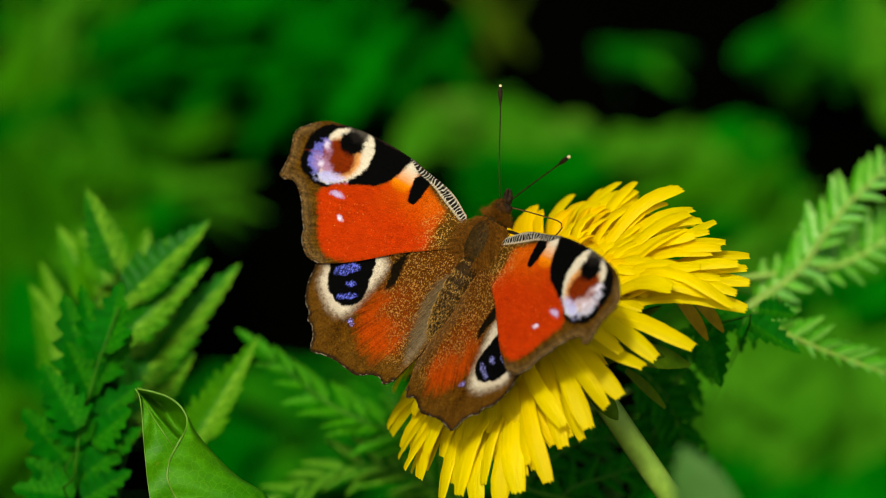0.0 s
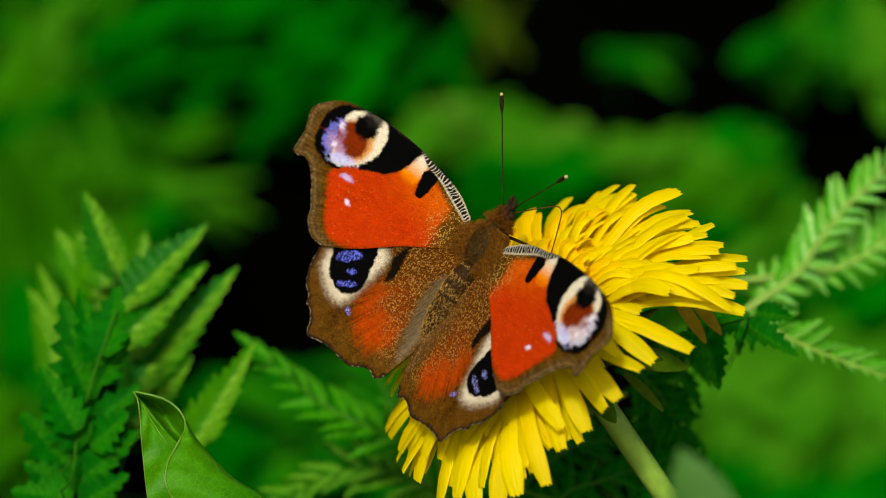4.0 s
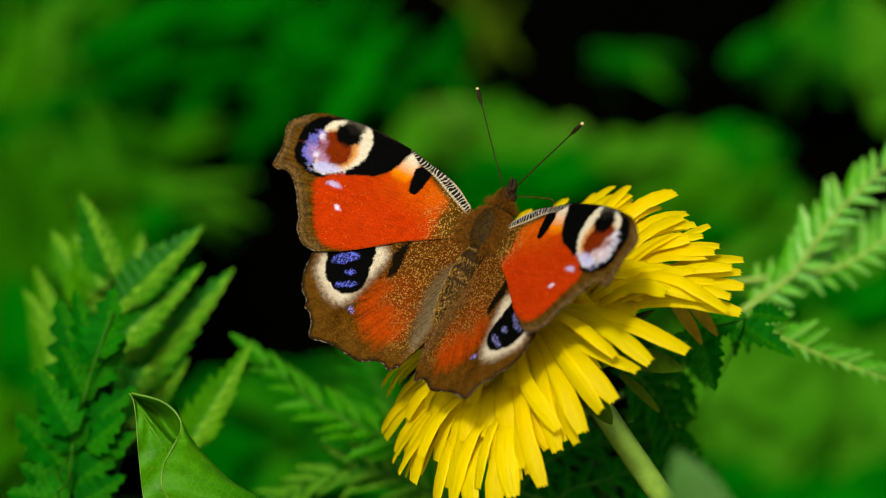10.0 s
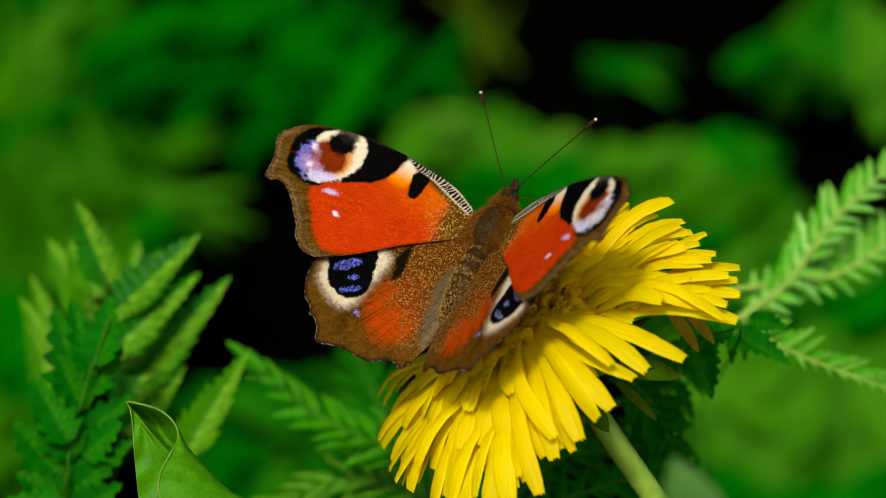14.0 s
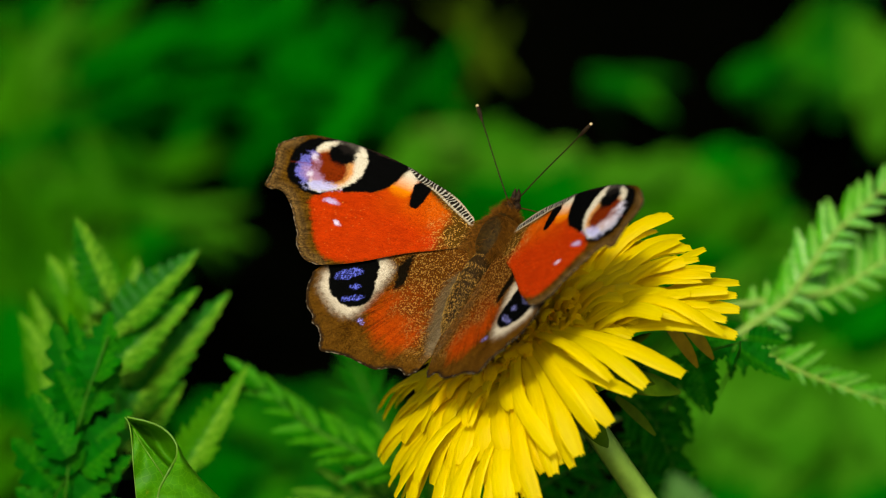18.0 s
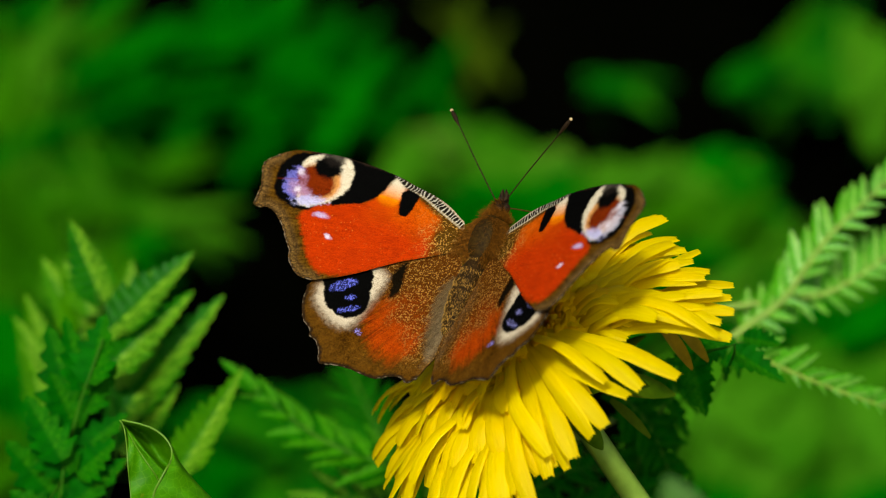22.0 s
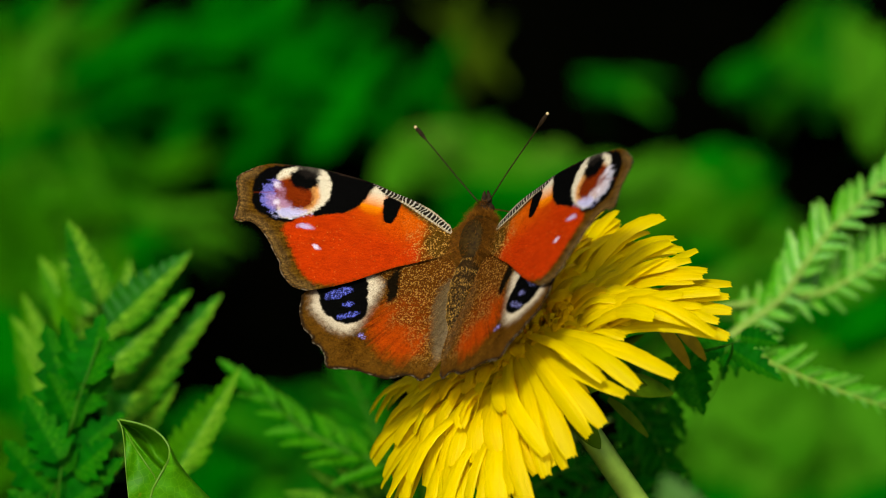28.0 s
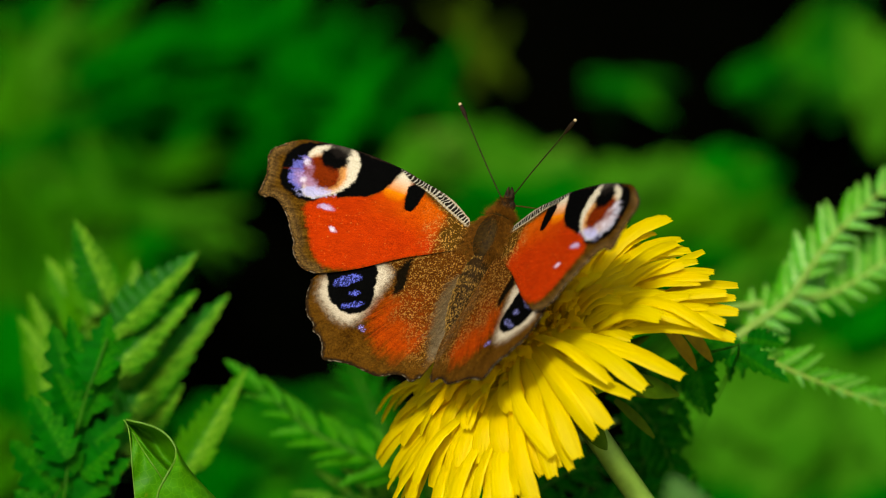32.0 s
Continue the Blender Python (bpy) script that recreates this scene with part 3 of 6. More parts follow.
def hairs(spots, size, thick, rng, back=0.7, wild=0.22):
    """Fine hairs: slim three-sided slivers that stand on the given (place, normal, lean) triples."""
    verts, faces = [], []
    for p, nrm, lean in spots:
        d = nrm * (1 - back) + lean * back + rng.normal(size=3) * wild
        d /= np.linalg.norm(d)
        s = np.cross(d, rng.normal(size=3))
        s /= np.linalg.norm(s)
        ln = size * (0.55 + 0.8 * rng.rand())
        o = len(verts)
        bend = d * 0.5 + lean * 0.25
        verts += [p - s * thick, p + s * thick, p + bend * ln + s * thick * 0.6, p + bend * ln - s * thick * 0.6, p + d * ln * 0.75 + lean * ln * 0.35]
        faces += [(o, o + 1, o + 2, o + 3), (o + 3, o + 2, o + 4)]
    return verts, faces


def skin_spots(centre, radii, count, rng, lean, low=-0.4):
    out = []
    while len(out) < count:
        d = rng.normal(size=3)
        d /= np.linalg.norm(d)
        if d[2] < low:
            continue
        n = d / np.array(radii)
        out.append((np.array(centre) + np.array(radii) * d * 0.97, n / np.linalg.norm(n), np.array(lean, float)))
    return out


def build_butterfly():
    b = thing("butterfly", "peacock butterfly with red eyespotted wings sitting on a dandelion", "butterfly")
    rng = np.random.RandomState(3)
    sc = lambda vf: ([np.array(v) * U for v in vf[0]], vf[1])
    thorax = part("thorax", mesh_of("thorax", *sc(ball((0, 4.3, -0.3), (2.7, 4.6, 2.5), 18, 24, 0.06)), SKIN), b, "dark brown furry thorax")
    spots = skin_spots((0, 4.3, -0.3), (2.7, 4.6, 2.5), 19000, rng, (0, -0.8, 0.1), -0.5)
    spots = [s for s in spots if not (s[0][0] / 1.8) ** 2 + ((s[0][1] - 3.6) / 3.5) ** 2 < 1 or s[0][2] < 0 or rng.rand() < 0.02]
    spots = [(p, n, np.array([0.75 * p[0] / 2.7, -0.55 if p[1] < 7.4 else 0.1, 0.12])) for p, n, _ in spots]
    part("fur", mesh_of("fur", *sc(hairs(spots, 1.55, 0.015, rng, 0.75, 0.13)), FUR), thorax, "long golden brown hair")
    # wing roots
    roots = []
    for side in (-1, 1):
        roots += [(np.array([side * (1.8 + 2.4 * rng.rand()), 1.0 + 5.0 * rng.rand(), 0.8 + 0.7 * rng.rand()]), np.array([side * 0.4, 0, 0.9]), np.array([side * 0.75, -0.65, 0.1])) for _ in range(800)]
    part("fur", mesh_of("root_fur", *sc(hairs(roots, 2.0, 0.014, rng, 0.85, 0.13)), FUR), thorax, "golden brown hair over the wing roots")
    path = curve_through([(0, 1.0, -0.5), (0, -3, -0.2), (0, -8, -0.4), (0, -12.5, -1.0), (0, -15.2, -1.6)], 26)
    rad = [1.40 + 0.62 * math.sin(math.pi * min(1, k / 25 * 1.08) ** 0.8) - 1.0 * (k / 25) ** 4 + 0.07 * math.sin(k * 2.0) for k in range(26)]
    abdomen = part("abdomen", mesh_of("abdomen", *sc(tube(path, rad, 20)), ABDOMEN), b, "brown ringed abdomen dusted with golden scales")
    dust = []
    for _ in range(3200):
        k = rng.randint(0, 25)
        a = math.pi * (0.02 + 0.96 * rng.rand())
        n = np.array([math.cos(a), 0, math.sin(a)])
        dust.append((path[k] + rng.rand() * (path[k + 1] - path[k]) + n * rad[k], n, np.array([0, -1.0, 0])))
    part("scale_dust", mesh_of("scale_dust", *sc(hairs(dust, 0.34, 0.032, rng, 0.85, 0.3)), FUR_GOLD), abdomen, "golden scales")
    head = part("head", mesh_of("head", *sc(ball((0, 9.7, 0.0), (1.25, 1.35, 1.15), 12, 16, 0.1)), CHITIN), b)
    part("fur", mesh_of("head_fur", *sc(hairs(skin_spots((0, 9.6, 0), (1.2, 1.3, 1.15), 900, rng, (0, -0.4, 0.6)), 0.9, 0.022, rng)), FUR), head)
    for side in (-1, 1):
        part("eye", mesh_of("eye", *sc(ball((side * 1.05, 9.9, -0.1), (0.55, 0.75, 0.75), 10, 12)), CHITIN), head, "dark round eye")
        palp = tube(curve_through([(side * 0.35, 10.6, -0.3), (side * 0.45, 11.6, 0.15), (side * 0.3, 12.7, 0.75)], 8), [0.42, 0.5, 0.5, 0.46, 0.4, 0.32, 0.22, 0.08], 8)
        part("palp", mesh_of("palp", *sc(palp), CHITIN), head, "dark hairy palp")
    proboscis = tube(curve_through([(0, 0, 0), (2.0, 1.7, 0), (5.0, 4.0, 0), (6.4, 4.9, 0), (7.2, 4.7, -0.2), (7.4, 3.9, -0.7), (7.6, 1.2, -2.0), (7.7, -1.6, -3.4)], 26), [0.10] * 20 + [0.08] * 6, 7)
    prob = part("proboscis", mesh_of("proboscis", *sc(proboscis), TONGUE), b, "thin bent brown proboscis", pose(0.4 * U, 10.3 * U, -0.7 * U))
    for side in (-1, 1):
        for y0, out, fwd in ((7.0, 3.2, 1.0), (4.5, 6.5, -0.5), (2.0, 6.0, -4.5)):
            leg = tube(curve_through([(side * 1.2, y0, -2.0), (side * (1.2 + out * 0.45), y0 + fwd * 0.4, -2.6), (side * (1.2 + out * 0.8), y0 + fwd * 0.8, -5.6), (side * (1.2 + out), y0 + fwd, -8.0)], 14), [0.24, 0.26, 0.25, 0.23, 0.21, 0.19, 0.17, 0.16, 0.15, 0.14, 0.13, 0.12, 0.11, 0.1], 7)
            part("leg", mesh_of("leg", *sc(leg), CHITIN), b, "thin dark leg")
    feeler = tube(curve_through([(0, 0, 0), (0, 6, 0.12), (0, 12, 0.0), (0, 14.6, 0), (0, 16.6, 0), (0, 17.1, 0)], 40), [0.100] * 33 + [0.18, 0.26, 0.33, 0.35, 0.34, 0.28, 0.12], 8)
    feeler_mesh = mesh_of("antenna", *sc(feeler), CHITIN)
    tip_mesh = mesh_of("tip", *sc(ball((0, 17.05, 0), (0.24, 0.26, 0.24), 8, 10)), IVORY)
    ants = []
    for side in (-1, 1):
        a = part("antenna", feeler_mesh, b, "thin dark clubbed antenna")
        part("tip", tip_mesh, a, "pale antenna tip")
        ants.append(a)
    fv = [((4, 4), e) for e in ((27.5, 9.8), (33.0, 8.6))] + [((14.5, 3.2), e) for e in ((37.2, 3.0), (36.3, -1.4), (33.2, -2.2), (30.6, -4.2), (28.2, -7.2), (26.2, -10.0))] + [((4, 3.5), (14.5, 6.8)), ((4, 3), (14.5, 0.6)), ((14.5, 6.8), (14.5, 0.6)), ((4, 2), (22.5, -10.6))]
    hv = [((3, 0), (9.5, -4.5)), ((3, -1), (7.5, -7.0))] + [((9.5, -4.5), e) for e in ((23.6, -12.0), (21.6, -16.5), (17.6, -21.8))] + [((7.5, -7.0), e) for e in ((13.0, -21.8), (8.9, -22.3), (4.0, -21.2))] + [((2.5, -2), (2.9, -19))]
    fore = make_wing("forewing", FORE, paint_fore, 400, 270, (2.0, 4.0), fv)
    hind = make_wing("hindwing", HIND, paint_hind, 330, 330, (2.0, 0.0), hv)
    fl = part("forewing", fore[1], b, "red forewing with a blue and cream eyespot")
    fr = part("forewing", fore[0], b, "red forewing with a maroon eyespot, its sheen painted whitish")
    hl = part("hindwing", hind[1], b, "brown hindwing with a blue-black eyespot")
    hr = part("hindwing", hind[0], b, "brown hindwing with a blue-black eyespot")
    # soft hair along the inner margins of the hindwings
    for wing, side in ((hl, -1), (hr, 1)):
        fringe = []
        for _ in range(260):
            y, w = rng.uniform(-15.5, -2.5), rng.rand() ** 1.6
            fringe.append((np.array([side * (1.7 + 2.6 * w - 2.0), y, 0.10]), np.array([0, 0, 1.0]), np.array([side * 0.30, -0.85, 0.10])))
        part("fur", mesh_of("margin_fur", *sc(hairs(fringe, 1.7, 0.028, rng, 0.85)), FUR_GREY if side < 0 else FUR), wing, "soft hair along the inner margin")
    return b, fl, fr, hl, hr, ants[0], ants[1], prob


BUTTERFLY = build_butterfly()


def aim(direction, normal):
    """A turn that lays +Y along direction and +Z as near as can be to normal."""
    y = Vector(direction).normalized()
    x = y.cross(Vector(normal)).normalized()
    z = x.cross(y)
    return Matrix((x, y, z)).transposed().to_4x4()


def leaf_piece(rng, origin, way, normal, length, wide):
    """One pointed leaf as verts and faces."""
    m = aim(way, normal)
    verts, faces = [], []
    rows = 6
    bend = rng.uniform(0.0, 0.35)
    for i in range(rows + 1):
        t = i / rows
        w = wide * math.sin(math.pi * min(1.0, 0.08 + 0.92 * t)) ** 0.8 * 0.5 + 0.0002
        for s in (-1, 0, 1):
            verts.append(origin + (m @ Vector((s * w, t * length, -bend * t * t * length + 0.25 * abs(s) * w))))
    for i in range(rows):
        for j in range(2):
            k = i * 3 + j
            faces.append((k, k + 1, k + 4, k + 3))
    return verts, faces


# ---------------------------------------------------------------- dandelion
HEAD_AT = spot(958, 586, FOCUS + 0.0040)
HEAD_UP = facing(-0.56, 0.71, 0.46)
HEAD = Matrix.Translation(HEAD_AT) @ HEAD_UP.to_track_quat("Z", "Y").to_matrix().to_4x4()


def strap(root, tip, lift, width, rng, bend=0.008, blunt=0.55):
    """A strap-shaped floret from root to tip, arched by lift along the flower's axis and toothed at its end: verts, faces and its own coordinates."""
    steps = (0.0, 0.1, 0.22, 0.36, 0.5, 0.64, 0.77, 0.88, 0.95, 0.985, 1.0)
    rows, cols = len(steps), 7
    root, tip, up = np.array(root, float), np.array(tip, float), np.array([0.0, 0.0, 1.0])
    mid = root + (tip - root) * 0.55 + up * lift
    sway = np.cross(tip - root, up) * rng.uniform(-0.10, 0.10)
    curl = bend * rng.uniform(0.4, 1.6)
    own, roll = rng.rand(), radians(rng.uniform(-15, 15))
    twist = radians(rng.uniform(-18, 18))
    verts, coords = [], []
    for i, t in enumerate(steps):
        p = (1 - t) ** 2 * root + 2 * t * (1 - t) * mid + t * t * tip + sway * math.sin(math.pi * t) - up * curl * (max(0, t - 0.6) ** 2 - 0.16 * t)
        g = 2 * (1 - t) * (mid - root) + 2 * t * (tip - mid)
        g /= np.linalg.norm(g) + 1e-9
        side = np.cross(g, up)
        side /= np.linalg.norm(side) + 1e-9
        n = np.cross(side, g)
        r = roll + twist * t
        side, n = side * math.cos(r) + n * math.sin(r), n * math.cos(r) - side * math.sin(r)
        w = width * (0.45 + 0.55 * t ** 0.75) * (1 - (1 - blunt) * (max(0, t - 0.85) / 0.15) ** 2)
        for j in range(cols):
            s = j / (cols - 1) * 2 - 1
            groove = 0.00009 * (1 if j % 2 else -1) * min(1, t * 3)
            tooth = 0.00024 * rng.uniform(0.3, 1.4) * (j % 2 == 0 and i == rows - 1)
            cup = (-0.20 + 0.10 * t) * w * s * s
            verts.append(p + side * (s * w / 2) + n * (cup + groove) + g * tooth)
            coords.append((s, t * 3, own))
    faces = [(i * cols + j, i * cols + j + 1, (i + 1) * cols + j + 1, (i + 1) * cols + j) for i in range(rows - 1) for j in range(cols - 1)]
    return verts, faces, coords


def strap_mesh(name, straps, mat):
    me = mesh_of(name, *joined([(v, f) for v, f, _ in straps]), mat)
    own = me.attributes.new("strap", "FLOAT_VECTOR", "POINT")
    own.data.foreach_set("vector", np.array([c for _, _, cs in straps for c in cs]).ravel())
    return me


def head_place(x, y, h, least=0.0228, most=0.0278):
    """Where the line of sight by bearing meets the flower head near the level h, as far from its axis as petals reach, in the head's own space."""
    inv = HEAD.inverted()
    a, b = inv @ EYE, inv @ spot(x, y)
    at = lambda level: a + (b - a) * ((level - a.z) / (b.z - a.z))
    levels = sorted((h + k * 0.0002 for k in range(-28, 29)), key=lambda level: abs(level - h))
    miss = lambda level: max(least - at(level).xy.length, at(level).xy.length - most, 0)
    return at(next((level for level in levels if miss(level) == 0), min(levels, key=miss)))


def bract_mesh(length, width, rise, fall):
    """A pointed bract along +Y that leaves at the angle rise and bends to the angle fall."""
    rows, cols = 9, 5
    verts = []
    y = z = 0.0
    for i in range(rows):
        t = i / (rows - 1)
        a = radians(rise + (fall - rise) * t)
        w = width * math.sin(math.pi * (0.22 + 0.78 * t)) ** 0.7 + 0.0002
        for j in range(cols):
            s = j / (cols - 1) * 2 - 1
            verts.append((s * w / 2, y, z - 0.2 * w * s * s))
        y += length / rows * math.cos(a)
        z += length / rows * math.sin(a)
    faces = [(i * cols + j, i * cols + j + 1, (i + 1) * cols + j + 1, (i + 1) * cols + j) for i in range(rows - 1) for j in range(cols - 1)]
    return mesh_of("bract", verts, faces, BRACT)


def build_dandelion():
    d = thing("dandelion", "bright yellow dandelion in full bloom on a green stalk", "flower", HEAD)
    rng = np.random.RandomState(11)
    part("receptacle", mesh_of("receptacle", *ball((0, 0, -0.0045), (0.0075, 0.0075, 0.0055), 12, 18), BRACT), d, "green flower base")
    # the long straps of the rim: tip by bearing, level below the middle and breadth in tenths of a millimetre
    fan = ((1080, 338, 20, 24), (1046, 352, 25, 22), (1112, 352, 15, 22), (1178, 345, 0, 27), (1150, 366, 10, 24), (1212, 384, -5, 27), (1190, 400, 5, 24), (1252, 406, -10, 24), (1240, 424, 0, 22), (1312, 466, -15, 24), (1262, 452, -5, 26), (1308, 488, -20, 22), (1313, 514, -25, 22), (1176, 524, 0, 28))
    arched = ((1308, 560, -40, 25), (1286, 556, -35, 24), (1246, 536, -22, 27))
    crown = ((1098, 362, 15, 22), (1128, 369, 10, 24), (1062, 366, 22, 22), (1030, 374, 25, 20), (1165, 374, 5, 24), (1228, 404, -8, 22), (1270, 442, -8, 22), (1292, 480, -18, 22), (1226, 440, 0, 22), (1290, 532, -28, 22), (1200, 420, 5, 24), (1140, 395, 15, 22), (1090, 385, 22, 22), (1260, 505, -15, 22))
    near = ((1216, 628, -35, 30), (1200, 618, -30, 26), (1149, 648, -30, 30), (1128, 662, -36, 28), (1088, 637, -15, 24), (1086, 716, -40, 30), (1060, 736, -42, 28), (1030, 772, -45, 30), (984, 768, -30, 28), (984, 806, -42, 30), (944, 826, -38, 30), (958, 868, -48, 28), (918, 838, -30, 26))
    low = ((905, 886, -46, 30), (872, 905, -48, 28), (832, 915, -48, 28), (798, 890, -40, 28), (768, 896, -45, 26), (728, 860, -42, 26), (694, 822, -42, 25), (704, 806, -36, 24), (674, 768, -38, 24), (680, 782, -40, 20), (692, 744, -30, 22), (684, 704, -25, 22), (676, 690, -30, 20), (740, 836, -38, 24), (716, 850, -44, 22))
    for lift, tips in ((0.0026, fan), (0.0034, crown), (0.0068, arched), (0.0030, near), (0.0050, low)):
        for x, y, h, w in tips:
            tip = head_place(x, y, h * 1e-4)
            out = Vector((tip.x, tip.y, 0)).normalized()
            root = out * 0.0040 + Vector((0, 0, 0.0048)) if tips is near else out * 0.0062 + Vector((0, 0, -0.0012))
            me = strap_mesh("petal", [strap(root, tip, lift * rng.uniform(0.8, 1.2), w * (1.1e-4 if tips is low else 0.92e-4), rng, 0.016 if tips in (near, arched) else 0.009)], PETAL)
            part("petal", me, d)
    # the rest of the rim, in two tiers: long towards the ground's slope, short on the side that hangs over
    turned = HEAD.to_3x3().inverted()
    hang, slope = (turned @ facing(0.6, -0.6, 0.5)).xy.normalized(), (turned @ facing(-1, -0.3, 0)).xy.normalized()
    first, last = (head_place(x, y, -0.003) for x, y in ((1308, 545), (1010, 790)))
    middle, reach = (first.xy.normalized() + last.xy.normalized()).normalized(), first.xy.angle(last.xy) / 2
    open_side = lambda a, wider: Vector((math.cos(a), math.sin(a))).angle(middle) < reach + radians(wider)
    for k in range(90):
        a = radians(360 * (k + rng.uniform(-0.4, 0.4)) / 45)
        out = Vector((math.cos(a), math.sin(a)))
        r, z = (rng.uniform(0.0205, 0.0250), rng.uniform(-0.0045, -0.0020)) if k < 45 else (rng.uniform(0.0185, 0.0225), rng.uniform(-0.0020, 0.0005))
        r *= 1 - 0.16 * max(0, out.dot(hang)) + 0.10 * max(0, out.dot(slope))
        z -= 0.0016 * max(0, out.dot(hang))
        if open_side(a + 0.1, 2):
            continue
        me = strap_mesh("petal", [strap((0.006 * out.x, 0.006 * out.y, -0.0006), (r * math.cos(a + 0.1), r * math.sin(a + 0.1), z), 0.0044, rng.uniform(0.0022, 0.0029), rng)], PETAL)
        part("petal", me, d)
    # more straps over the side that slopes down
    for k in range(30):
        fall = (turned @ facing(-0.5, -0.85, 0.2)).xy
        a = math.atan2(fall.y, fall.x) + radians(rng.uniform(-55, 55))
        r, z = rng.uniform(0.0195, 0.0262), rng.uniform(-0.0048, -0.0030)
        me = strap_mesh("petal", [strap((0.006 * math.cos(a), 0.006 * math.sin(a), -0.0010), (r * math.cos(a + rng.uniform(-0.1, 0.1)), r * math.sin(a), z), 0.0044, rng.uniform(0.0019, 0.0024), rng)], PETAL)
        part("petal", me, d)
    # a third tier over the far side, which rises
    far = (turned @ facing(0.6, 0.8, -0.4)).xy.normalized()
    for k in range(44):
        a = math.atan2(far.y, far.x) + radians(rng.uniform(-75, 75))
        r, z = rng.uniform(0.0150, 0.0250), rng.uniform(-0.0008, 0.0026)
        me = strap_mesh("petal", [strap((0.0055 * math.cos(a), 0.0055 * math.sin(a), 0.0002), (r * math.cos(a + rng.uniform(-0.12, 0.12)), r * math.sin(a), z), 0.0030, rng.uniform(0.0024, 0.0031), rng)], PETAL)
        part("petal", me, d)
    # short straps over the crest behind the butterfly's head
    crest = (turned @ facing(-0.25, 0.9, -0.4)).xy
    for k in range(46):
        a = math.atan2(crest.y, crest.x) + radians(rng.uniform(-45, 20))
        r, z = rng.uniform(0.0120, 0.0200), rng.uniform(0.0030, 0.0066)
        me = strap_mesh("petal", [strap((0.0050 * math.cos(a), 0.0050 * math.sin(a), 0.0006), (r * math.cos(a + rng.uniform(-0.12, 0.12)), r * math.sin(a), z), 0.0026, rng.uniform(0.0021, 0.0028), rng)], PETAL_DEEP if k % 2 else PETAL)
        part("petal", me, d)
    # the florets on a spiral: short and upright in the middle, longer and flatter outward
    total = 170
    for k in range(total):
        q = (k + 0.5) / total
        a = k * 137.508 + rng.uniform(-9, 9)
        ca, sa = math.cos(radians(a)), math.sin(radians(a))
        r0, z0 = 0.0064 * math.sqrt(q), 0.0016 * (1 - q)
        r1 = r0 + 0.0032 + 0.0100 * q ** 0.8 + rng.uniform(-0.0022, 0.0018)
        z1 = 0.0070 - 0.0072 * q ** 1.3 + rng.uniform(-0.0009, 0.0009)
        turn = radians(a + rng.uniform(-14, 14))
        if q > 0.25 and open_side(turn, 3):
            continue
        me = strap_mesh("petal", [strap((r0 * ca, r0 * sa, z0), (r1 * math.cos(turn), r1 * math.sin(turn), z1), 0.0012 + 0.0022 * q, (0.0018 + 0.0010 * q ** 0.5) * rng.uniform(0.85, 1.12), rng)], PETAL_DEEP if q < 0.62 else PETAL)
        part("petal", me, d)
    # the short florets of the middle, too close to tell apart
    crowd = []
    for k in range(380):
        q = (k + 0.5) / 380
        a, r0 = k * 137.508, 0.0072 * math.sqrt(q)
        turn, r1 = radians(a + rng.uniform(-35, 35)), r0 + rng.uniform(0.0008, 0.0034)
        crowd.append(strap((r0 * math.cos(radians(a)), r0 * math.sin(radians(a)), 0.001), (r1 * math.cos(turn), r1 * math.sin(turn), 0.0066 - 0.0030 * q + rng.uniform(-0.0010, 0.0010)), 0.0008, rng.uniform(0.0011, 0.0017), rng))
    tagged(part("inner_floret", strap_mesh("inner_floret", crowd, PETAL_DEEP), d, "dense orange-yellow inner florets"), kind="stuff")
    # straps packed under the others
    crowd = []
    for k in range(260):
        q = 0.3 + 0.7 * (k + 0.5) / 260
        a = radians(k * 137.508 + 60 + rng.uniform(-8, 8))
        r1, r0 = 0.0075 + 0.0115 * q * (0.4 if open_side(a, 4) else 1) + rng.uniform(-0.0012, 0.0012), 0.0058 * math.sqrt(q)
        crowd.append(strap((r0 * math.cos(a), r0 * math.sin(a), -0.0004), (r1 * math.cos(a), r1 * math.sin(a), 0.0052 - 0.0082 * q ** 1.2 + rng.uniform(-0.0005, 0.0005)), 0.0014 + 0.0014 * q, rng.uniform(0.0020, 0.0027), rng))
    tagged(part("under_petal", strap_mesh("under_petal", crowd, PETAL), d, "dense yellow straps packed under the others"), kind="stuff")
    # curled stigmas in the middle, in pairs
    curl = curve_through([(0, 0, 0), (0, 0.0002, 0.0030), (0, 0.0010, 0.0044), (0, 0.0020, 0.0042), (0, 0.0021, 0.0032), (0, 0.0015, 0.0029)], 14)
    stigma = strap_mesh("stigma", [(*tube(curl, [0.00016] * 10 + [0.00015, 0.00014, 0.00012, 0.0001], 6), [(0.0, 0.2, 0.1)] * 84)], PETAL_DEEP)
    for k in range(30):
        a, rr = rng.uniform(0, 2 * math.pi), 0.0080 * math.sqrt(rng.rand())
        z = 0.0026 - 18.0 * rr * rr + rng.uniform(-0.0006, 0.0008)
        face = rng.uniform(0, 360)
        for turn in (face, face + 180):
            part("stigma", stigma, d, "", pose(rr * math.cos(a), rr * math.sin(a), z + 0.001, 0, 0, turn) @ Matrix.Scale(0.66, 4))
    for k in range(16):
        a = 360 * (k + rng.uniform(-0.3, 0.3)) / 16
        ln = rng.uniform(0.007, 0.010)
        down = rng.uniform(-70, -25) if k % 2 else rng.uniform(-10, 20)
        if k < 5 or k % 2:
            bract = bract_mesh(ln, 0.0028, down + 25, down - 20)
        part("bract", bract, d, "green bract with a brownish tip", pose(0.0068 * math.cos(radians(a)), 0.0068 * math.sin(radians(a)), -0.006, 0, 0, a - 90))
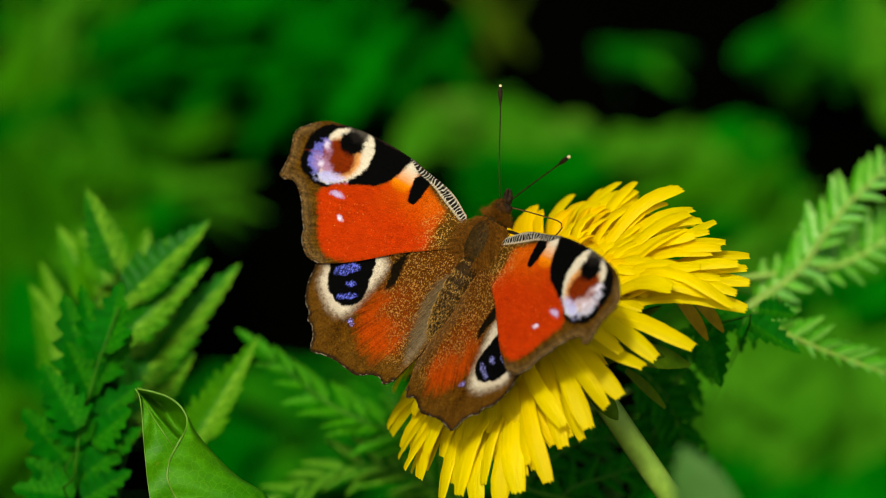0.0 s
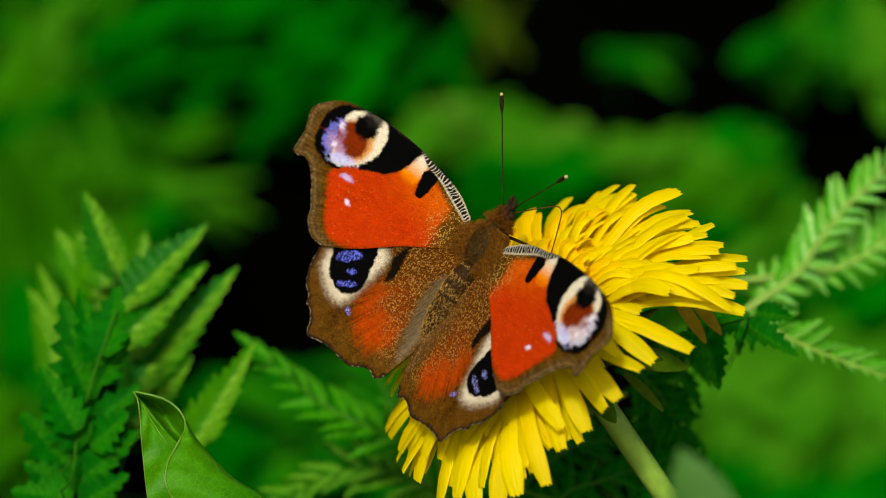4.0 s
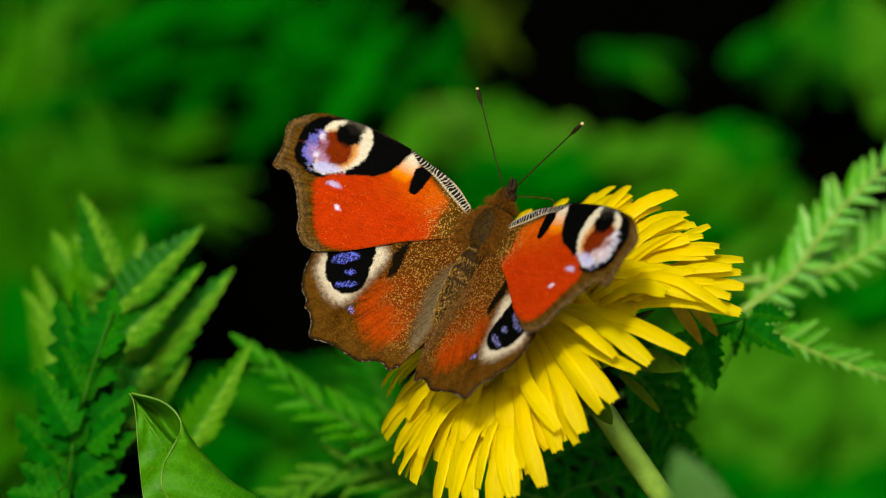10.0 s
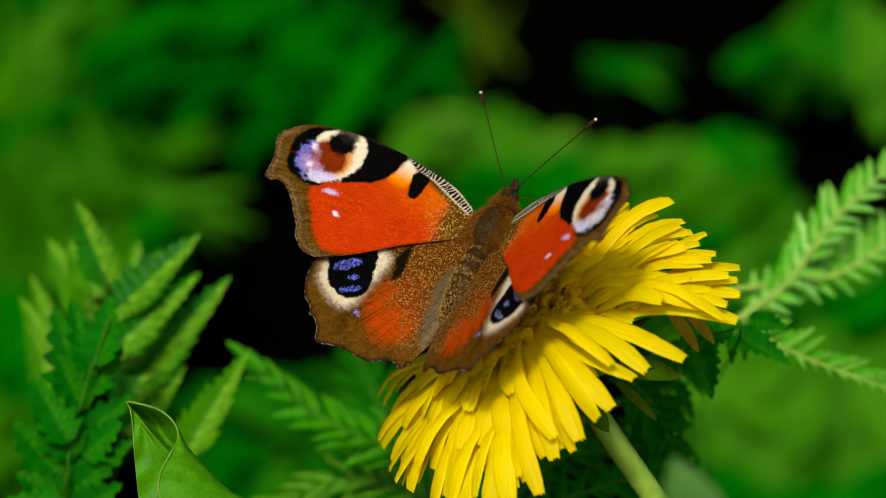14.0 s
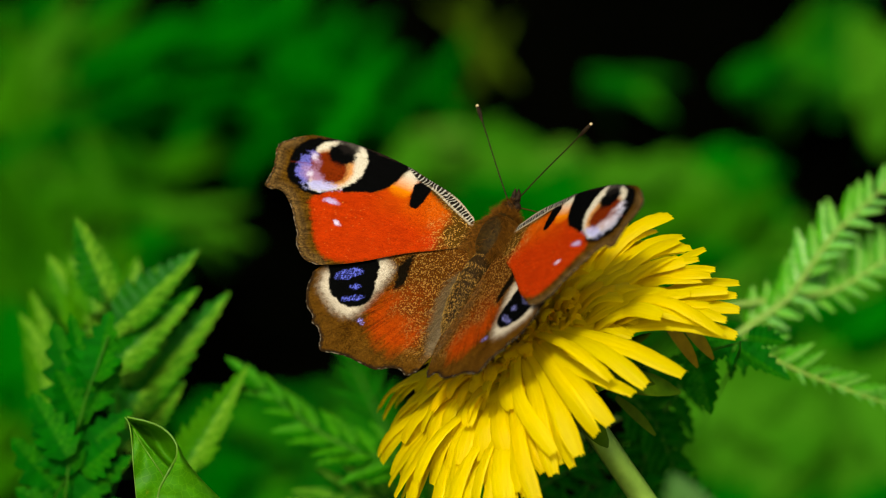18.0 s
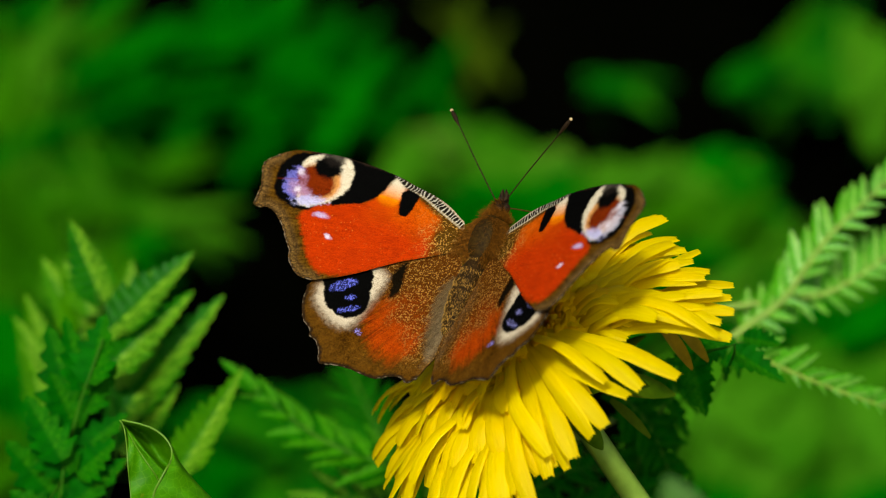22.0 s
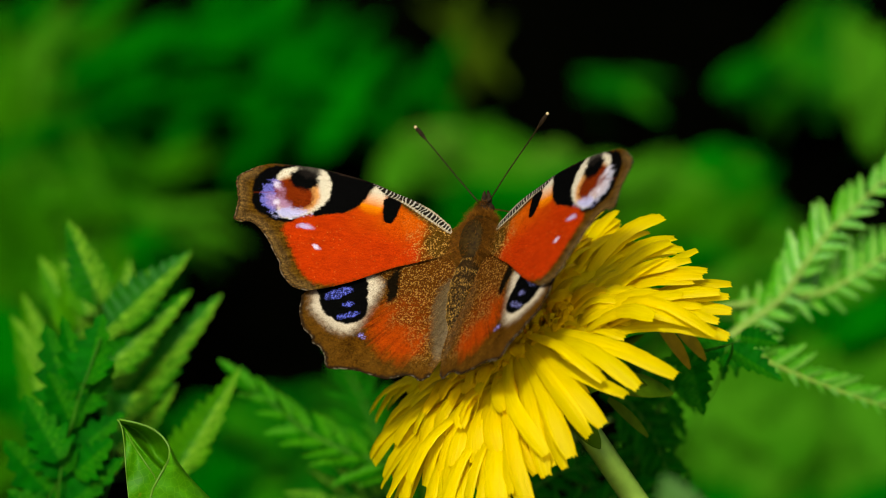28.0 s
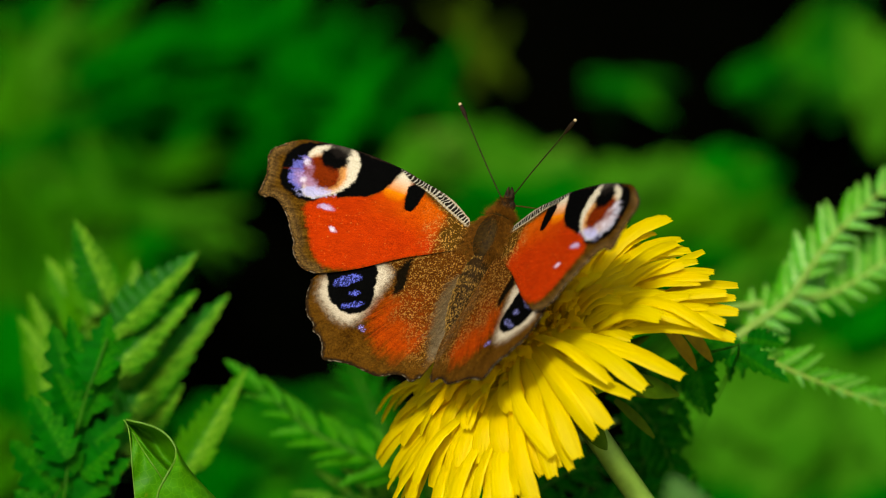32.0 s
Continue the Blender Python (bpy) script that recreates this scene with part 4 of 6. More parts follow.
    inv = HEAD.inverted()
    # reflexed outer straps and bracts that show under the rim
    for (x0, y0), (x1, y1), dep, wd, mat, lab in (((1180, 535), (1252, 614), 0.008, 0.0017, OCHRE, "brownish yellow folded outer petal"), ((1205, 530), (1276, 600), 0.010, 0.0017, OCHRE, "brownish yellow folded outer petal"), ((1070, 640), (1218, 648), 0.006, 0.0034, BRACT, "green bract with a brownish tip"), ((1095, 670), (1172, 735), 0.008, 0.0012, BRACT, "narrow green bract")):
        a, b = spot(x0, y0, FOCUS + dep), spot(x1, y1, FOCUS + dep + 0.002)
        v, f = leaf_piece(rng, a, b - a, facing(0.1, 0.5, 0.85), (b - a).length, wd)
        part("bract" if mat is BRACT else "petal", mesh_of("strap", [inv @ p for p in v], f, mat), d, lab)
    neck, knee = spot(1056, 722, FOCUS + 0.007), spot(1150, 860, FOCUS + 0.012)
    way = (knee - neck).normalized()
    low = knee + way * 0.022
    lower = low + way * 0.016 + Vector((0, 0, -0.030))
    foot = Vector((lower.x + 0.012, lower.y, -0.01))
    pts = [inv @ p for p in (HEAD_AT - HEAD_UP * 0.006, neck, knee, low, lower, (lower + foot) / 2 + Vector((0.004, 0, 0)), foot)]
    path = curve_through(pts, 40)
    part("stalk", mesh_of("stalk", *tube(path, [0.0016 + 0.0002 * min(1, k / 12) for k in range(40)], 14), STALK), d, "smooth pale green flower stalk")
    return d


build_dandelion()


# ---------------------------------------------------------------- leaves
def leaflet_mesh(name, mat, teeth=8, wide=0.30, cut=0.35, fold=0.25, droop=0.12, seed=0):
    """A toothed leaflet of unit length along +Y, folded along its middle, with a pleat to every lobe."""
    rng = np.random.RandomState(seed)
    verts, faces = [], []
    lobe = (1 - cut, 1 - 0.45 * cut, 1.0, 1 - 0.55 * cut)
    n = teeth * 4
    grow = 1.0
    for i in range(n + 1):
        t = i / n
        if i % 4 == 0:
            grow = rng.uniform(0.88, 1.12)
        w = wide * 0.5 * min(1, min(1, (t + 0.08) / 0.3) ** 0.7 * (1 - t) ** 0.75 * 1.3)
        w *= lobe[i % 4] * grow
        lead = 0.36 * wide * (0.0, 0.35, 1.0, 0.45)[i % 4] * (1 - t)
        z = -droop * t * t
        if i == n:
            w = 0.006
        pleat = (-0.035, 0.01, 0.05, 0.01)[i % 4] * wide * (1 - t) ** 0.5
        for s in (-1, -0.66, -0.33, 0, 0.33, 0.66, 1):
            verts.append((s * w, t + abs(s) * lead, z + fold * abs(s) * w + pleat * min(1, abs(s) * 2.2) - 0.02 * wide * (s == 0)))
    for i in range(n):
        for j in range(6):
            k = i * 7 + j
            faces.append((k, k + 1, k + 8, k + 7))
    return mesh_of(name, verts, faces, mat)


def frond(name, label, rachis, pairs, length, mat, normal, lean=55, width=0.0006, seed=0, shape=(8, 0.30, 0.35), taper=0.75, jitter=8, lower=1.0, stem=None):
    """A pinnate leaf: a stalk along the given places, leaflets in pairs along it, and a lower stalk down to the ground."""
    rng = np.random.RandomState(seed + 50)
    path = curve_through(rachis, 60)
    base = Vector(path[0])
    f = thing(name, label, "leaf", Matrix.Translation(base), "feathery leaves")
    rise = (Vector(path[8]) - base).normalized()
    down = base - rise * 0.03 if rise.z > 0 else base + Vector((0.006, 0.02, -0.012))
    low = Vector((down.x, down.y + 0.34, -0.01))
    whole = np.vstack([curve_through([low, (low + down) / 2 + Vector((0.004, 0.004, 0.01)), down, base], 20)[:-1], path])
    part("stalk", mesh_of("stalk", *tube([Vector(p) - base for p in whole], [width * 0.7] * 19 + [width * (1.15 - 0.8 * k / 59) for k in range(60)], 7), stem or STEM_SHADED), f)
    kinds = [leaflet_mesh("leaflet", mat, shape[0], shape[1], shape[2], rng.uniform(0.1, 0.6), rng.uniform(0.0, 0.25), seed * 7 + k) for k in range(4)]
    nrm = Vector(normal).normalized()
    for k in range(pairs):
        t = 0.98 * k / max(1, pairs - 1)
        i = min(58, int(t * 59))
        here, way = Vector(path[i]), (Vector(path[i + 1]) - Vector(path[i])).normalized()
        ln = length * (1 - taper * t ** 1.6)
        across = way.cross(nrm).normalized()
        for s in (-1, 1):
            ang = radians(lean * (1 - 0.25 * t) + rng.uniform(-jitter, jitter))
            d = way * math.cos(ang) + across * s * math.sin(ang) + nrm * rng.uniform(-0.15, 0.15)
            n2 = (nrm + across * s * rng.uniform(-0.45, 0.15) + way * rng.uniform(-0.3, 0.2)).normalized()
            size = ln * rng.uniform(0.85, 1.12) * (lower if s > 0 else 1)
            part("leaflet", kinds[rng.randint(4)], f, "", Matrix.Translation(here - base) @ aim(d, n2) @ Matrix.Diagonal((size, size, size, 1)))
    way = Vector(path[-1]) - Vector(path[-4])
    size = length * (1 - taper) * 1.5
    part("leaflet", kinds[0], f, "", Matrix.Translation(Vector(path[-1]) - base) @ aim(way, nrm) @ Matrix.Diagonal((size, size, size, 1)))
    return f


def along(places, *depths):
    """Places by bearing, with the distance passing evenly from the first to the last of the given ones behind the plane of focus."""
    ds = np.interp(np.linspace(0, 1, len(places)), np.linspace(0, 1, len(depths)), depths)
    return [spot(x, y, FOCUS + d) for (x, y), d in zip(places, ds)]


def lobed_leaf(label, rachis, depths, leaflets, mat, seed, teeth=8, cut=0.32, width=0.0006, name="tansy_leaf"):
    """A feathery leaf whose leaflets are given one by one: root and tip by bearing, and breadth."""
    rng = np.random.RandomState(seed)
    path = along(rachis, *depths)
    base = path[0]
    f = thing(name, label, "leaf", Matrix.Translation(base), "feathery leaves")
    low = Vector((base.x + 0.004, base.y + 0.30, -0.01))
    whole = [low, (low + base) / 2 + Vector((0.003, 0.002, 0)), *path]
    part("stalk", mesh_of("stalk", *tube([Vector(p) - base for p in curve_through(whole, 50)], [width * 0.28 for k in range(50)], 7), STEM_SHADED), f)
    kinds = [leaflet_mesh("leaflet", mat, teeth, 0.30, cut, rng.uniform(0.3, 0.6), rng.uniform(0.0, 0.1), seed * 7 + k) for k in range(4)]
    mid = sum(depths) / len(depths)
    for x0, y0, x1, y1, w in leaflets:
        d = mid + rng.uniform(-0.003, 0.003)
        a, b = spot(x0, y0, FOCUS + d), spot(x1, y1, FOCUS + d + rng.uniform(-0.002, 0.003))
        ln = (b - a).length
        wide = w / BEAR * (FOCUS + d) / 0.30
        nrm = facing(rng.uniform(-0.25, 0.25), 0.35 + rng.uniform(-0.15, 0.15), 0.85)
        part("leaflet", kinds[rng.randint(4)], f, "", Matrix.Translation(a - base) @ aim(b - a, nrm) @ Matrix.Diagonal((wide, ln, ln, 1)))
    return f


def build_ferns():
    lobed_leaf("dark green feathery leaf with toothed lobes rising from the meadow", [(122, 905), (126, 850), (128, 780), (150, 695), (172, 630), (198, 560)], (0.035, 0.031), [
        (172, 640, 202, 516, 92), (165, 660, 130, 520, 75), (150, 705, 100, 535, 105), (140, 760, 110, 640, 88), (140, 800, 60, 690, 100), (150, 800, 220, 740, 82), (158, 690, 222, 606, 78), (126, 775, 62, 660, 94), (148, 765, 240, 690, 71), (122, 850, 26, 740, 104), (130, 865, 236, 772, 81), (122, 890, 34, 828, 88), (150, 720, 105, 620, 81), (120, 895, 10, 880, 98), (135, 900, 220, 850, 81)], FERN_DARK, 21, 5, 0.42)
    lobed_leaf("large light green feathery leaf with long toothed leaflets", [(215, 920), (222, 780), (215, 690), (200, 610), (195, 540), (185, 470)], (0.056, 0.056), [
        (205, 552, 356, 404, 92), (198, 622, 356, 472, 88), (215, 712, 406, 478, 112), (200, 500, 138, 350, 80), (225, 540, 282, 440, 76), (215, 640, 300, 560, 70), (225, 760, 330, 640, 84)], FERN, 22, 10, 0.26)
    lobed_leaf("pale green feathery leaf with long toothed leaflets", [(135, 800), (140, 700), (150, 620), (160, 560), (150, 480)], (0.074, 0.074), [
        (168, 560, 88, 415, 75), (130, 625, 84, 532, 44), (108, 706, 48, 560, 67), (185, 560, 205, 430, 78), (160, 540, 130, 420, 65), (120, 660, 60, 640, 52), (175, 520, 150, 400, 70), (220, 520, 250, 420, 65), (110, 640, 40, 520, 59), (95, 600, 60, 480, 57)], FERN_PALE, 23, 10, 0.26)
    lobed_leaf("pale green toothed leaf standing in the meadow", [(318, 930), (330, 830), (345, 770)], (0.052, 0.052), [(332, 800, 444, 612, 80), (330, 860, 250, 740, 52)], FERN_PALE, 24, 10, 0.26)
    lobed_leaf("pale green leaf lying between the dark lobes", [(128, 880), (130, 800), (150, 770)], (0.040, 0.040), [(130, 792, 212, 712, 44), (145, 855, 250, 768, 39), (150, 700, 178, 620, 31)], FERN_PALE, 25, 5, 0.2)
    frond("tansy_leaf", "soft green feathery leaf beside the flower", along([(745, 800), (690, 780), (622, 757), (552, 718), (464, 646)], 0.052, 0.058), 9, 0.0088, FERN_SOFT, facing(0.1, 0.5, 0.85), 36, 0.0004, 16, (6, 0.44, 0.34), 0.5, 8)
    frond("tansy_leaf", "soft green feathery leaf beside the flower", along([(720, 790), (690, 730), (660, 670), (628, 605)], 0.100, 0.106), 9, 0.0104, FERN_DARK, facing(0.1, 0.5, 0.85), 45, 0.0005, 17, (6, 0.34, 0.40), 0.6, 9)
    frond("tansy_leaf", "soft green feathery leaf low beside the flower", along([(800, 905), (740, 868), (670, 842), (590, 848), (500, 890)], 0.064, 0.064), 11, 0.0086, FERN, facing(0.0, 0.55, 0.8), 42, 0.0004, 18, (6, 0.40, 0.34), 0.4, 9)
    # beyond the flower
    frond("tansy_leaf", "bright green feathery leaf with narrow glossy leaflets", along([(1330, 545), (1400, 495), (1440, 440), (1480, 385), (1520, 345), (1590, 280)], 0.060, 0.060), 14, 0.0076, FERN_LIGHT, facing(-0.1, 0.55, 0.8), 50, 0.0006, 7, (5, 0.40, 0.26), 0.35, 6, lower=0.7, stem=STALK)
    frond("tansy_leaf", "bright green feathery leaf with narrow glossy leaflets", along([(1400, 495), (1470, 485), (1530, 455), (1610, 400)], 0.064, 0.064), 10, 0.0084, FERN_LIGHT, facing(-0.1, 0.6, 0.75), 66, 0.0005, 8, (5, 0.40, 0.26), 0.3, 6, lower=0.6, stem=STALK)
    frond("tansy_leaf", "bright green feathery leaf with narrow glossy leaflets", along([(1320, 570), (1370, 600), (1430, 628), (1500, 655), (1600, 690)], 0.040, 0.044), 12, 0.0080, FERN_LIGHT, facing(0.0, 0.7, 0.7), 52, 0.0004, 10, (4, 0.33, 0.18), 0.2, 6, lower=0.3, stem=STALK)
    # from here on the dark leaf colour carries the shade under the flower
    lobed_leaf("green toothed leaf hanging under the flower, coloured dark for its shade", [(1310, 600), (1280, 585), (1245, 590)], (0.024, 0.024), [(1238, 588, 1264, 702, 74), (1310, 580, 1405, 640, 60), (1300, 570, 1240, 610, 50), (1330, 560, 1400, 570, 50)], FERN_DARK, 31, 6, 0.3)
    frond("tansy_leaf", "green lobed leaf under the flower, coloured dark for its shade", along([(1120, 670), (1155, 705), (1178, 745), (1198, 795)], 0.040, 0.044), 7, 0.0062, FERN_DARK, facing(0.1, 0.4, 0.9), 60, 0.0004, 12, (4, 0.5, 0.4), 0.35)
    frond("tansy_leaf", "green lobed leaf under the flower, coloured dark for its shade", along([(1320, 575), (1290, 590), (1250, 590), (1190, 640)], 0.032, 0.030), 7, 0.0046, FERN_DARK, facing(0.1, 0.5, 0.9), 60, 0.0004, 13, (4, 0.5, 0.4), 0.35)
    frond("tansy_leaf", "green lobed leaf under the flower, coloured dark for its shade", along([(1215, 640), (1180, 700), (1150, 770), (1125, 850)], 0.046, 0.046), 8, 0.0064, FERN_DARK, facing(0.1, 0.4, 0.9), 60, 0.0004, 19, (4, 0.5, 0.4), 0.35)
    frond("tansy_leaf", "green lobed leaf under the flower, coloured dark for its shade", along([(1235, 900), (1195, 830), (1150, 740), (1110, 640)], 0.050, 0.048), 9, 0.0064, FERN_DARK, facing(0.1, 0.4, 0.9), 60, 0.0004, 20, (4, 0.5, 0.4), 0.35)
    frond("tansy_leaf", "green lobed leaf behind the stalk, coloured dark for the shade", along([(960, 930), (1000, 880), (1060, 860), (1140, 830)], 0.040, 0.040), 8, 0.0060, FERN_DARK, facing(0.0, 0.6, 0.8), 55, 0.0004, 14, (5, 0.5, 0.4), 0.35)
    frond("tansy_leaf", "green lobed leaf behind the stalk, coloured dark for the shade", along([(900, 900), (940, 850), (1010, 800), (1080, 790)], 0.046, 0.046), 8, 0.0065, FERN_DARK, facing(0.0, 0.6, 0.8), 55, 0.0004, 15, (5, 0.5, 0.4), 0.35)


build_ferns()


# ---------------------------------------------------------------- the folded leaf
def build_near_blade():
    rng = np.random.RandomState(5)
    a, b = spot(1275, 1030, FOCUS - 0.090), spot(1200, 805, FOCUS - 0.090)
    v, f = leaf_piece(rng, a, b - a, facing(0.2, 0.2, 0.95), (b - a).length, 0.0066)
    leaf = thing("grass_blade", "broad grey-green blade standing beside the flower stalk", "leaf", Matrix.Translation(a))
    part("blade", mesh_of("blade", [p - a for p in v], f, GREY_GREEN), leaf)
    part("stalk", mesh_of("stalk", *tube(curve_through([Vector((0.01, 0.02, -a.z - 0.01)), Vector((0.004, 0.006, -a.z * 0.5)), Vector((0, 0, 0))], 14), [0.0011] * 14, 7), STEM), leaf)


build_near_blade()


def build_folded_leaf():
    """A broad leaf whose right half is folded over towards the viewer."""
    rows = ((704, 227, 232, 231), (712, 234, 275, 272), (722, 236, 295, 292), (735, 238, 312, 308), (755, 240, 324, 320), (775, 241, 333, 319), (800, 243, 352, 304), (830, 246, 380, 288), (860, 249, 412, 283), (885, 252, 456, 292), (940, 262, 490, 325), (1000, 290, 490, 370), (1060, 360, 460, 410), (1110, 415, 430, 422))
    y_k = [r[0] for r in rows]
    fine = np.linspace(y_k[0], y_k[-1], 64)
    left, fold, free = (np.interp(fine, y_k, [r[k] for r in rows]) for k in (1, 2, 3))
    for arr in (left, fold, free):
        arr[1:-1] = (arr[:-2] + 2 * arr[1:-1] + arr[2:]) / 4
    # the flat blade reaches to its crease; beyond it the sheet dips into a hollow and comes up again to the rim
    crease = np.minimum(np.interp(fine, (704, 720, 750, 775, 800, 860, 1000), (229, 243, 265, 288, 312, 350, 420)), fold - 2)
    verts, cols = [], 33
    for y, a, m, b, c in zip(fine, left, crease, fold, free):
        for j in range(cols):
            if j < 10:
                x, d = a + (m - a) * j / 10, 0.0012 + 0.0006 * math.sin(math.pi * j / 10)
            elif j < 23:
                t = (j - 10) / 13
                x, d = m + (b - m) * t, 0.0012 + 0.0052 * math.sin(math.pi * t ** 0.75) * min(1, (b - m) / 25)
            else:
                t = (j - 23) / (cols - 24)
                x, d = b + (c - b) * (1 - math.cos(t * math.pi / 2)), 0.0012 - 0.0050 * math.sin(t * math.pi / 2) * min(1, max(0, b - c) / 40 + 0.2)
            ripple = 0.00025 * math.sin(y * 0.11 + j * 0.9) + 0.0002 * noise.noise(Vector((x * 0.05, y * 0.05, 3)))
            verts.append(spot(x, y + 4 * math.sin(math.pi * j / (cols - 1)) * (1 - (y - fine[0]) / 400), FOCUS + d + ripple))
    n = len(fine)
    faces = [(i * cols + j, i * cols + j + 1, (i + 1) * cols + j + 1, (i + 1) * cols + j) for i in range(n - 1) for j in range(cols - 1)]
    base = verts[-1 - cols // 2].copy()
    leaf = thing("folded_leaf", "fresh green broad leaf folded over, with a pale rim", "leaf", Matrix.Translation(base))
    part("blade", mesh_of("blade", [v - base for v in verts], faces, BLADE), leaf)
    rim = [verts[i * cols + cols - 1] - base for i in range(n)]
    part("rim", mesh_of("rim", *tube(rim, [0.00016] * n, 6), STEM), leaf, "pale leaf rim")
    edge = [verts[i * cols] - base for i in range(n)]
    part("rim", mesh_of("rim", *tube(edge, [0.00010] * n, 6), STEM), leaf, "pale leaf rim")
    rib_or_lit = [verts[i * cols + 7] - base + VIEW @ Vector((0, 0, 0.00008)) for i in range(3, n)]
    part("midrib", mesh_of("midrib", *tube(rib_or_lit, [0.00006 + 0.0002 * k / n for k in range(len(rib_or_lit))], 6), STEM), leaf, "pale green midrib")
    foot = Vector((base.x + 0.02, base.y + 0.03, -0.01)) - base
    stalk = curve_through([foot, foot * 0.55 + Vector((0.008, 0.004, 0)), Vector((0, 0, 0))], 16)
    part("stalk", mesh_of("stalk", *tube(stalk, [0.0012] * 16, 8), STEM), leaf)


build_folded_leaf()


# ---------------------------------------------------------------- meadow behind
def meadow_plant(label, x, y, w, h, turn, d, count, length, wide, mat, seed):
    """A plant whose leaves fill an oval of bearings round (x, y) at the distance d and point mostly along turn (degrees, anticlockwise from the right)."""
    rng = np.random.RandomState(seed)
    deep = 0.96 * EYE.z / math.sin(radians(TILT) + (y + h - 441) / BEAR)
    far = max(d, min(d * 1.2, deep))
    length, wide, d = length * far / d, wide * far / d, far
    c = spot(x, y, d)
    plant = thing("meadow_plant", label, "plant", Matrix.Translation(Vector((c.x, c.y + 0.02, -0.005))), "meadow plants")
    base = plant.matrix_world.translation.copy()
    pieces, stalks = [], []
    ca, sa = math.cos(radians(turn)), math.sin(radians(turn))
    for k in range(count):
        r, a = math.sqrt(rng.rand()), rng.uniform(0, 2 * math.pi)
        px, py = x + w * r * math.cos(a), y + h * r * math.sin(a)
        o = spot(px, py, d + rng.uniform(-0.03, 0.03))
        spread = radians(rng.normal() * 26)
        way = facing(ca * math.cos(spread) - sa * math.sin(spread), sa * math.cos(spread) + ca * math.sin(spread), rng.uniform(-0.3, 0.3))
        nrm = facing(rng.uniform(-0.4, 0.4), 0.75, 0.65 + rng.uniform(-0.3, 0.3))
        ln = length * rng.uniform(0.6, 1.2)
        pieces.append(leaf_piece(rng, o - way * ln * 0.5 - base, way, nrm, ln, wide * rng.uniform(0.7, 1.2)))
        if k % 9 == 0 and k < 30:
            tip = o - way * ln * 0.5 - base
            stalks.append(tube(curve_through([(tip.x * 0.15, tip.y * 0.15, 0), (tip.x * 0.5, tip.y * 0.5, tip.z * 0.6), tip], 8), [0.0008] * 8, 5))
    part("foliage", mesh_of("foliage", *joined(pieces), mat), plant)
    for v, f in stalks:
        part("stalk", mesh_of("stalk", v, f, FERN_DARK), plant)


def build_meadow():
    dark, fresh, olive = "dark green leafy meadow plant growing behind the dandelion", "fresh green leafy meadow plant growing behind the dandelion", "olive green leafy meadow plant growing behind the dandelion"
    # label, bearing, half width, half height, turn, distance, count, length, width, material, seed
    # plants in OLIVE_LIT carry the sunlit streaks and patches in their colour
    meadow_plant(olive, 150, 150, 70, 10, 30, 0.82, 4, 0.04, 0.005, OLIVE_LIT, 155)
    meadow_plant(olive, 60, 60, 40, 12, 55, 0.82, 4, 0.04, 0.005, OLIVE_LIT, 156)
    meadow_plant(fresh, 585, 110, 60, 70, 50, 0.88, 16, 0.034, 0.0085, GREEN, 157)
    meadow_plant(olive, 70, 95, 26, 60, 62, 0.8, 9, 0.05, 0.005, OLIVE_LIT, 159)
    meadow_plant(fresh, 690, 150, 40, 30, 30, 0.9, 5, 0.03, 0.008, GREEN, 160)
    meadow_plant(dark, 1480, 60, 40, 40, 60, 0.86, 5, 0.03, 0.009, FERN_DARK, 161)
    meadow_plant(fresh, 420, 130, 90, 10, 12, 0.84, 5, 0.05, 0.005, OLIVE, 158)
    meadow_plant(olive, 120, 60, 60, 12, 25, 0.82, 5, 0.05, 0.006, OLIVE, 151)
    meadow_plant(olive, 400, 60, 70, 14, 35, 0.84, 4, 0.05, 0.006, OLIVE, 152)
    meadow_plant(fresh, 800, 110, 14, 40, 80, 0.9, 4, 0.03, 0.006, GREEN, 153)
    meadow_plant(olive, 1415, 95, 36, 40, 60, 0.82, 7, 0.026, 0.008, OLIVE, 154)
    meadow_plant(fresh, 90, 70, 170, 110, 40, 0.84, 15, 0.0493, 0.00765, GREEN, 100)
    meadow_plant(fresh, 300, 100, 170, 90, 20, 0.86, 20, 0.0522, 0.0085, GREEN, 101)
    meadow_plant(fresh, 440, 90, 120, 105, 60, 0.86, 34, 0.0377, 0.0085, GREEN, 102)
    meadow_plant(olive, 50, 130, 50, 90, 60, 0.8, 9, 0.03, 0.0064, OLIVE, 103)
    meadow_plant(olive, 385, 110, 60, 30, 20, 0.84, 7, 0.028, 0.008, OLIVE, 104)
    meadow_plant(fresh, 130, 220, 160, 60, 25, 0.78, 12, 0.0464, 0.00765, GREEN, 105)
    meadow_plant(olive, 230, 280, 110, 11.7, 5, 0.72, 14, 0.0364, 0.00448, OLIVE, 106)
    meadow_plant(olive, 240, 345, 100, 12, -8, 0.72, 14, 0.0338, 0.00408, OLIVE_LIT, 107)
    meadow_plant(olive, 130, 430, 110, 70, 60, 0.66, 34, 0.024, 0.008, OLIVE, 108)
    meadow_plant(fresh, 210, 440, 70, 60, 20, 0.68, 20, 0.022, 0.007, GREEN, 109)
    meadow_plant(olive, 25, 480, 50, 170, 85, 0.66, 36, 0.028, 0.009, OLIVE, 110)
    meadow_plant(fresh, 60, 640, 60, 90, 85, 0.64, 22, 0.024, 0.008, GREEN, 111)
    meadow_plant(olive, 5, 800, 45, 70, 85, 0.62, 16, 0.024, 0.008, OLIVE, 112)
    meadow_plant(olive, 852, 50, 13, 80, 92, 0.92, 5, 0.034, 0.0036, STALK_BROWN, 113)
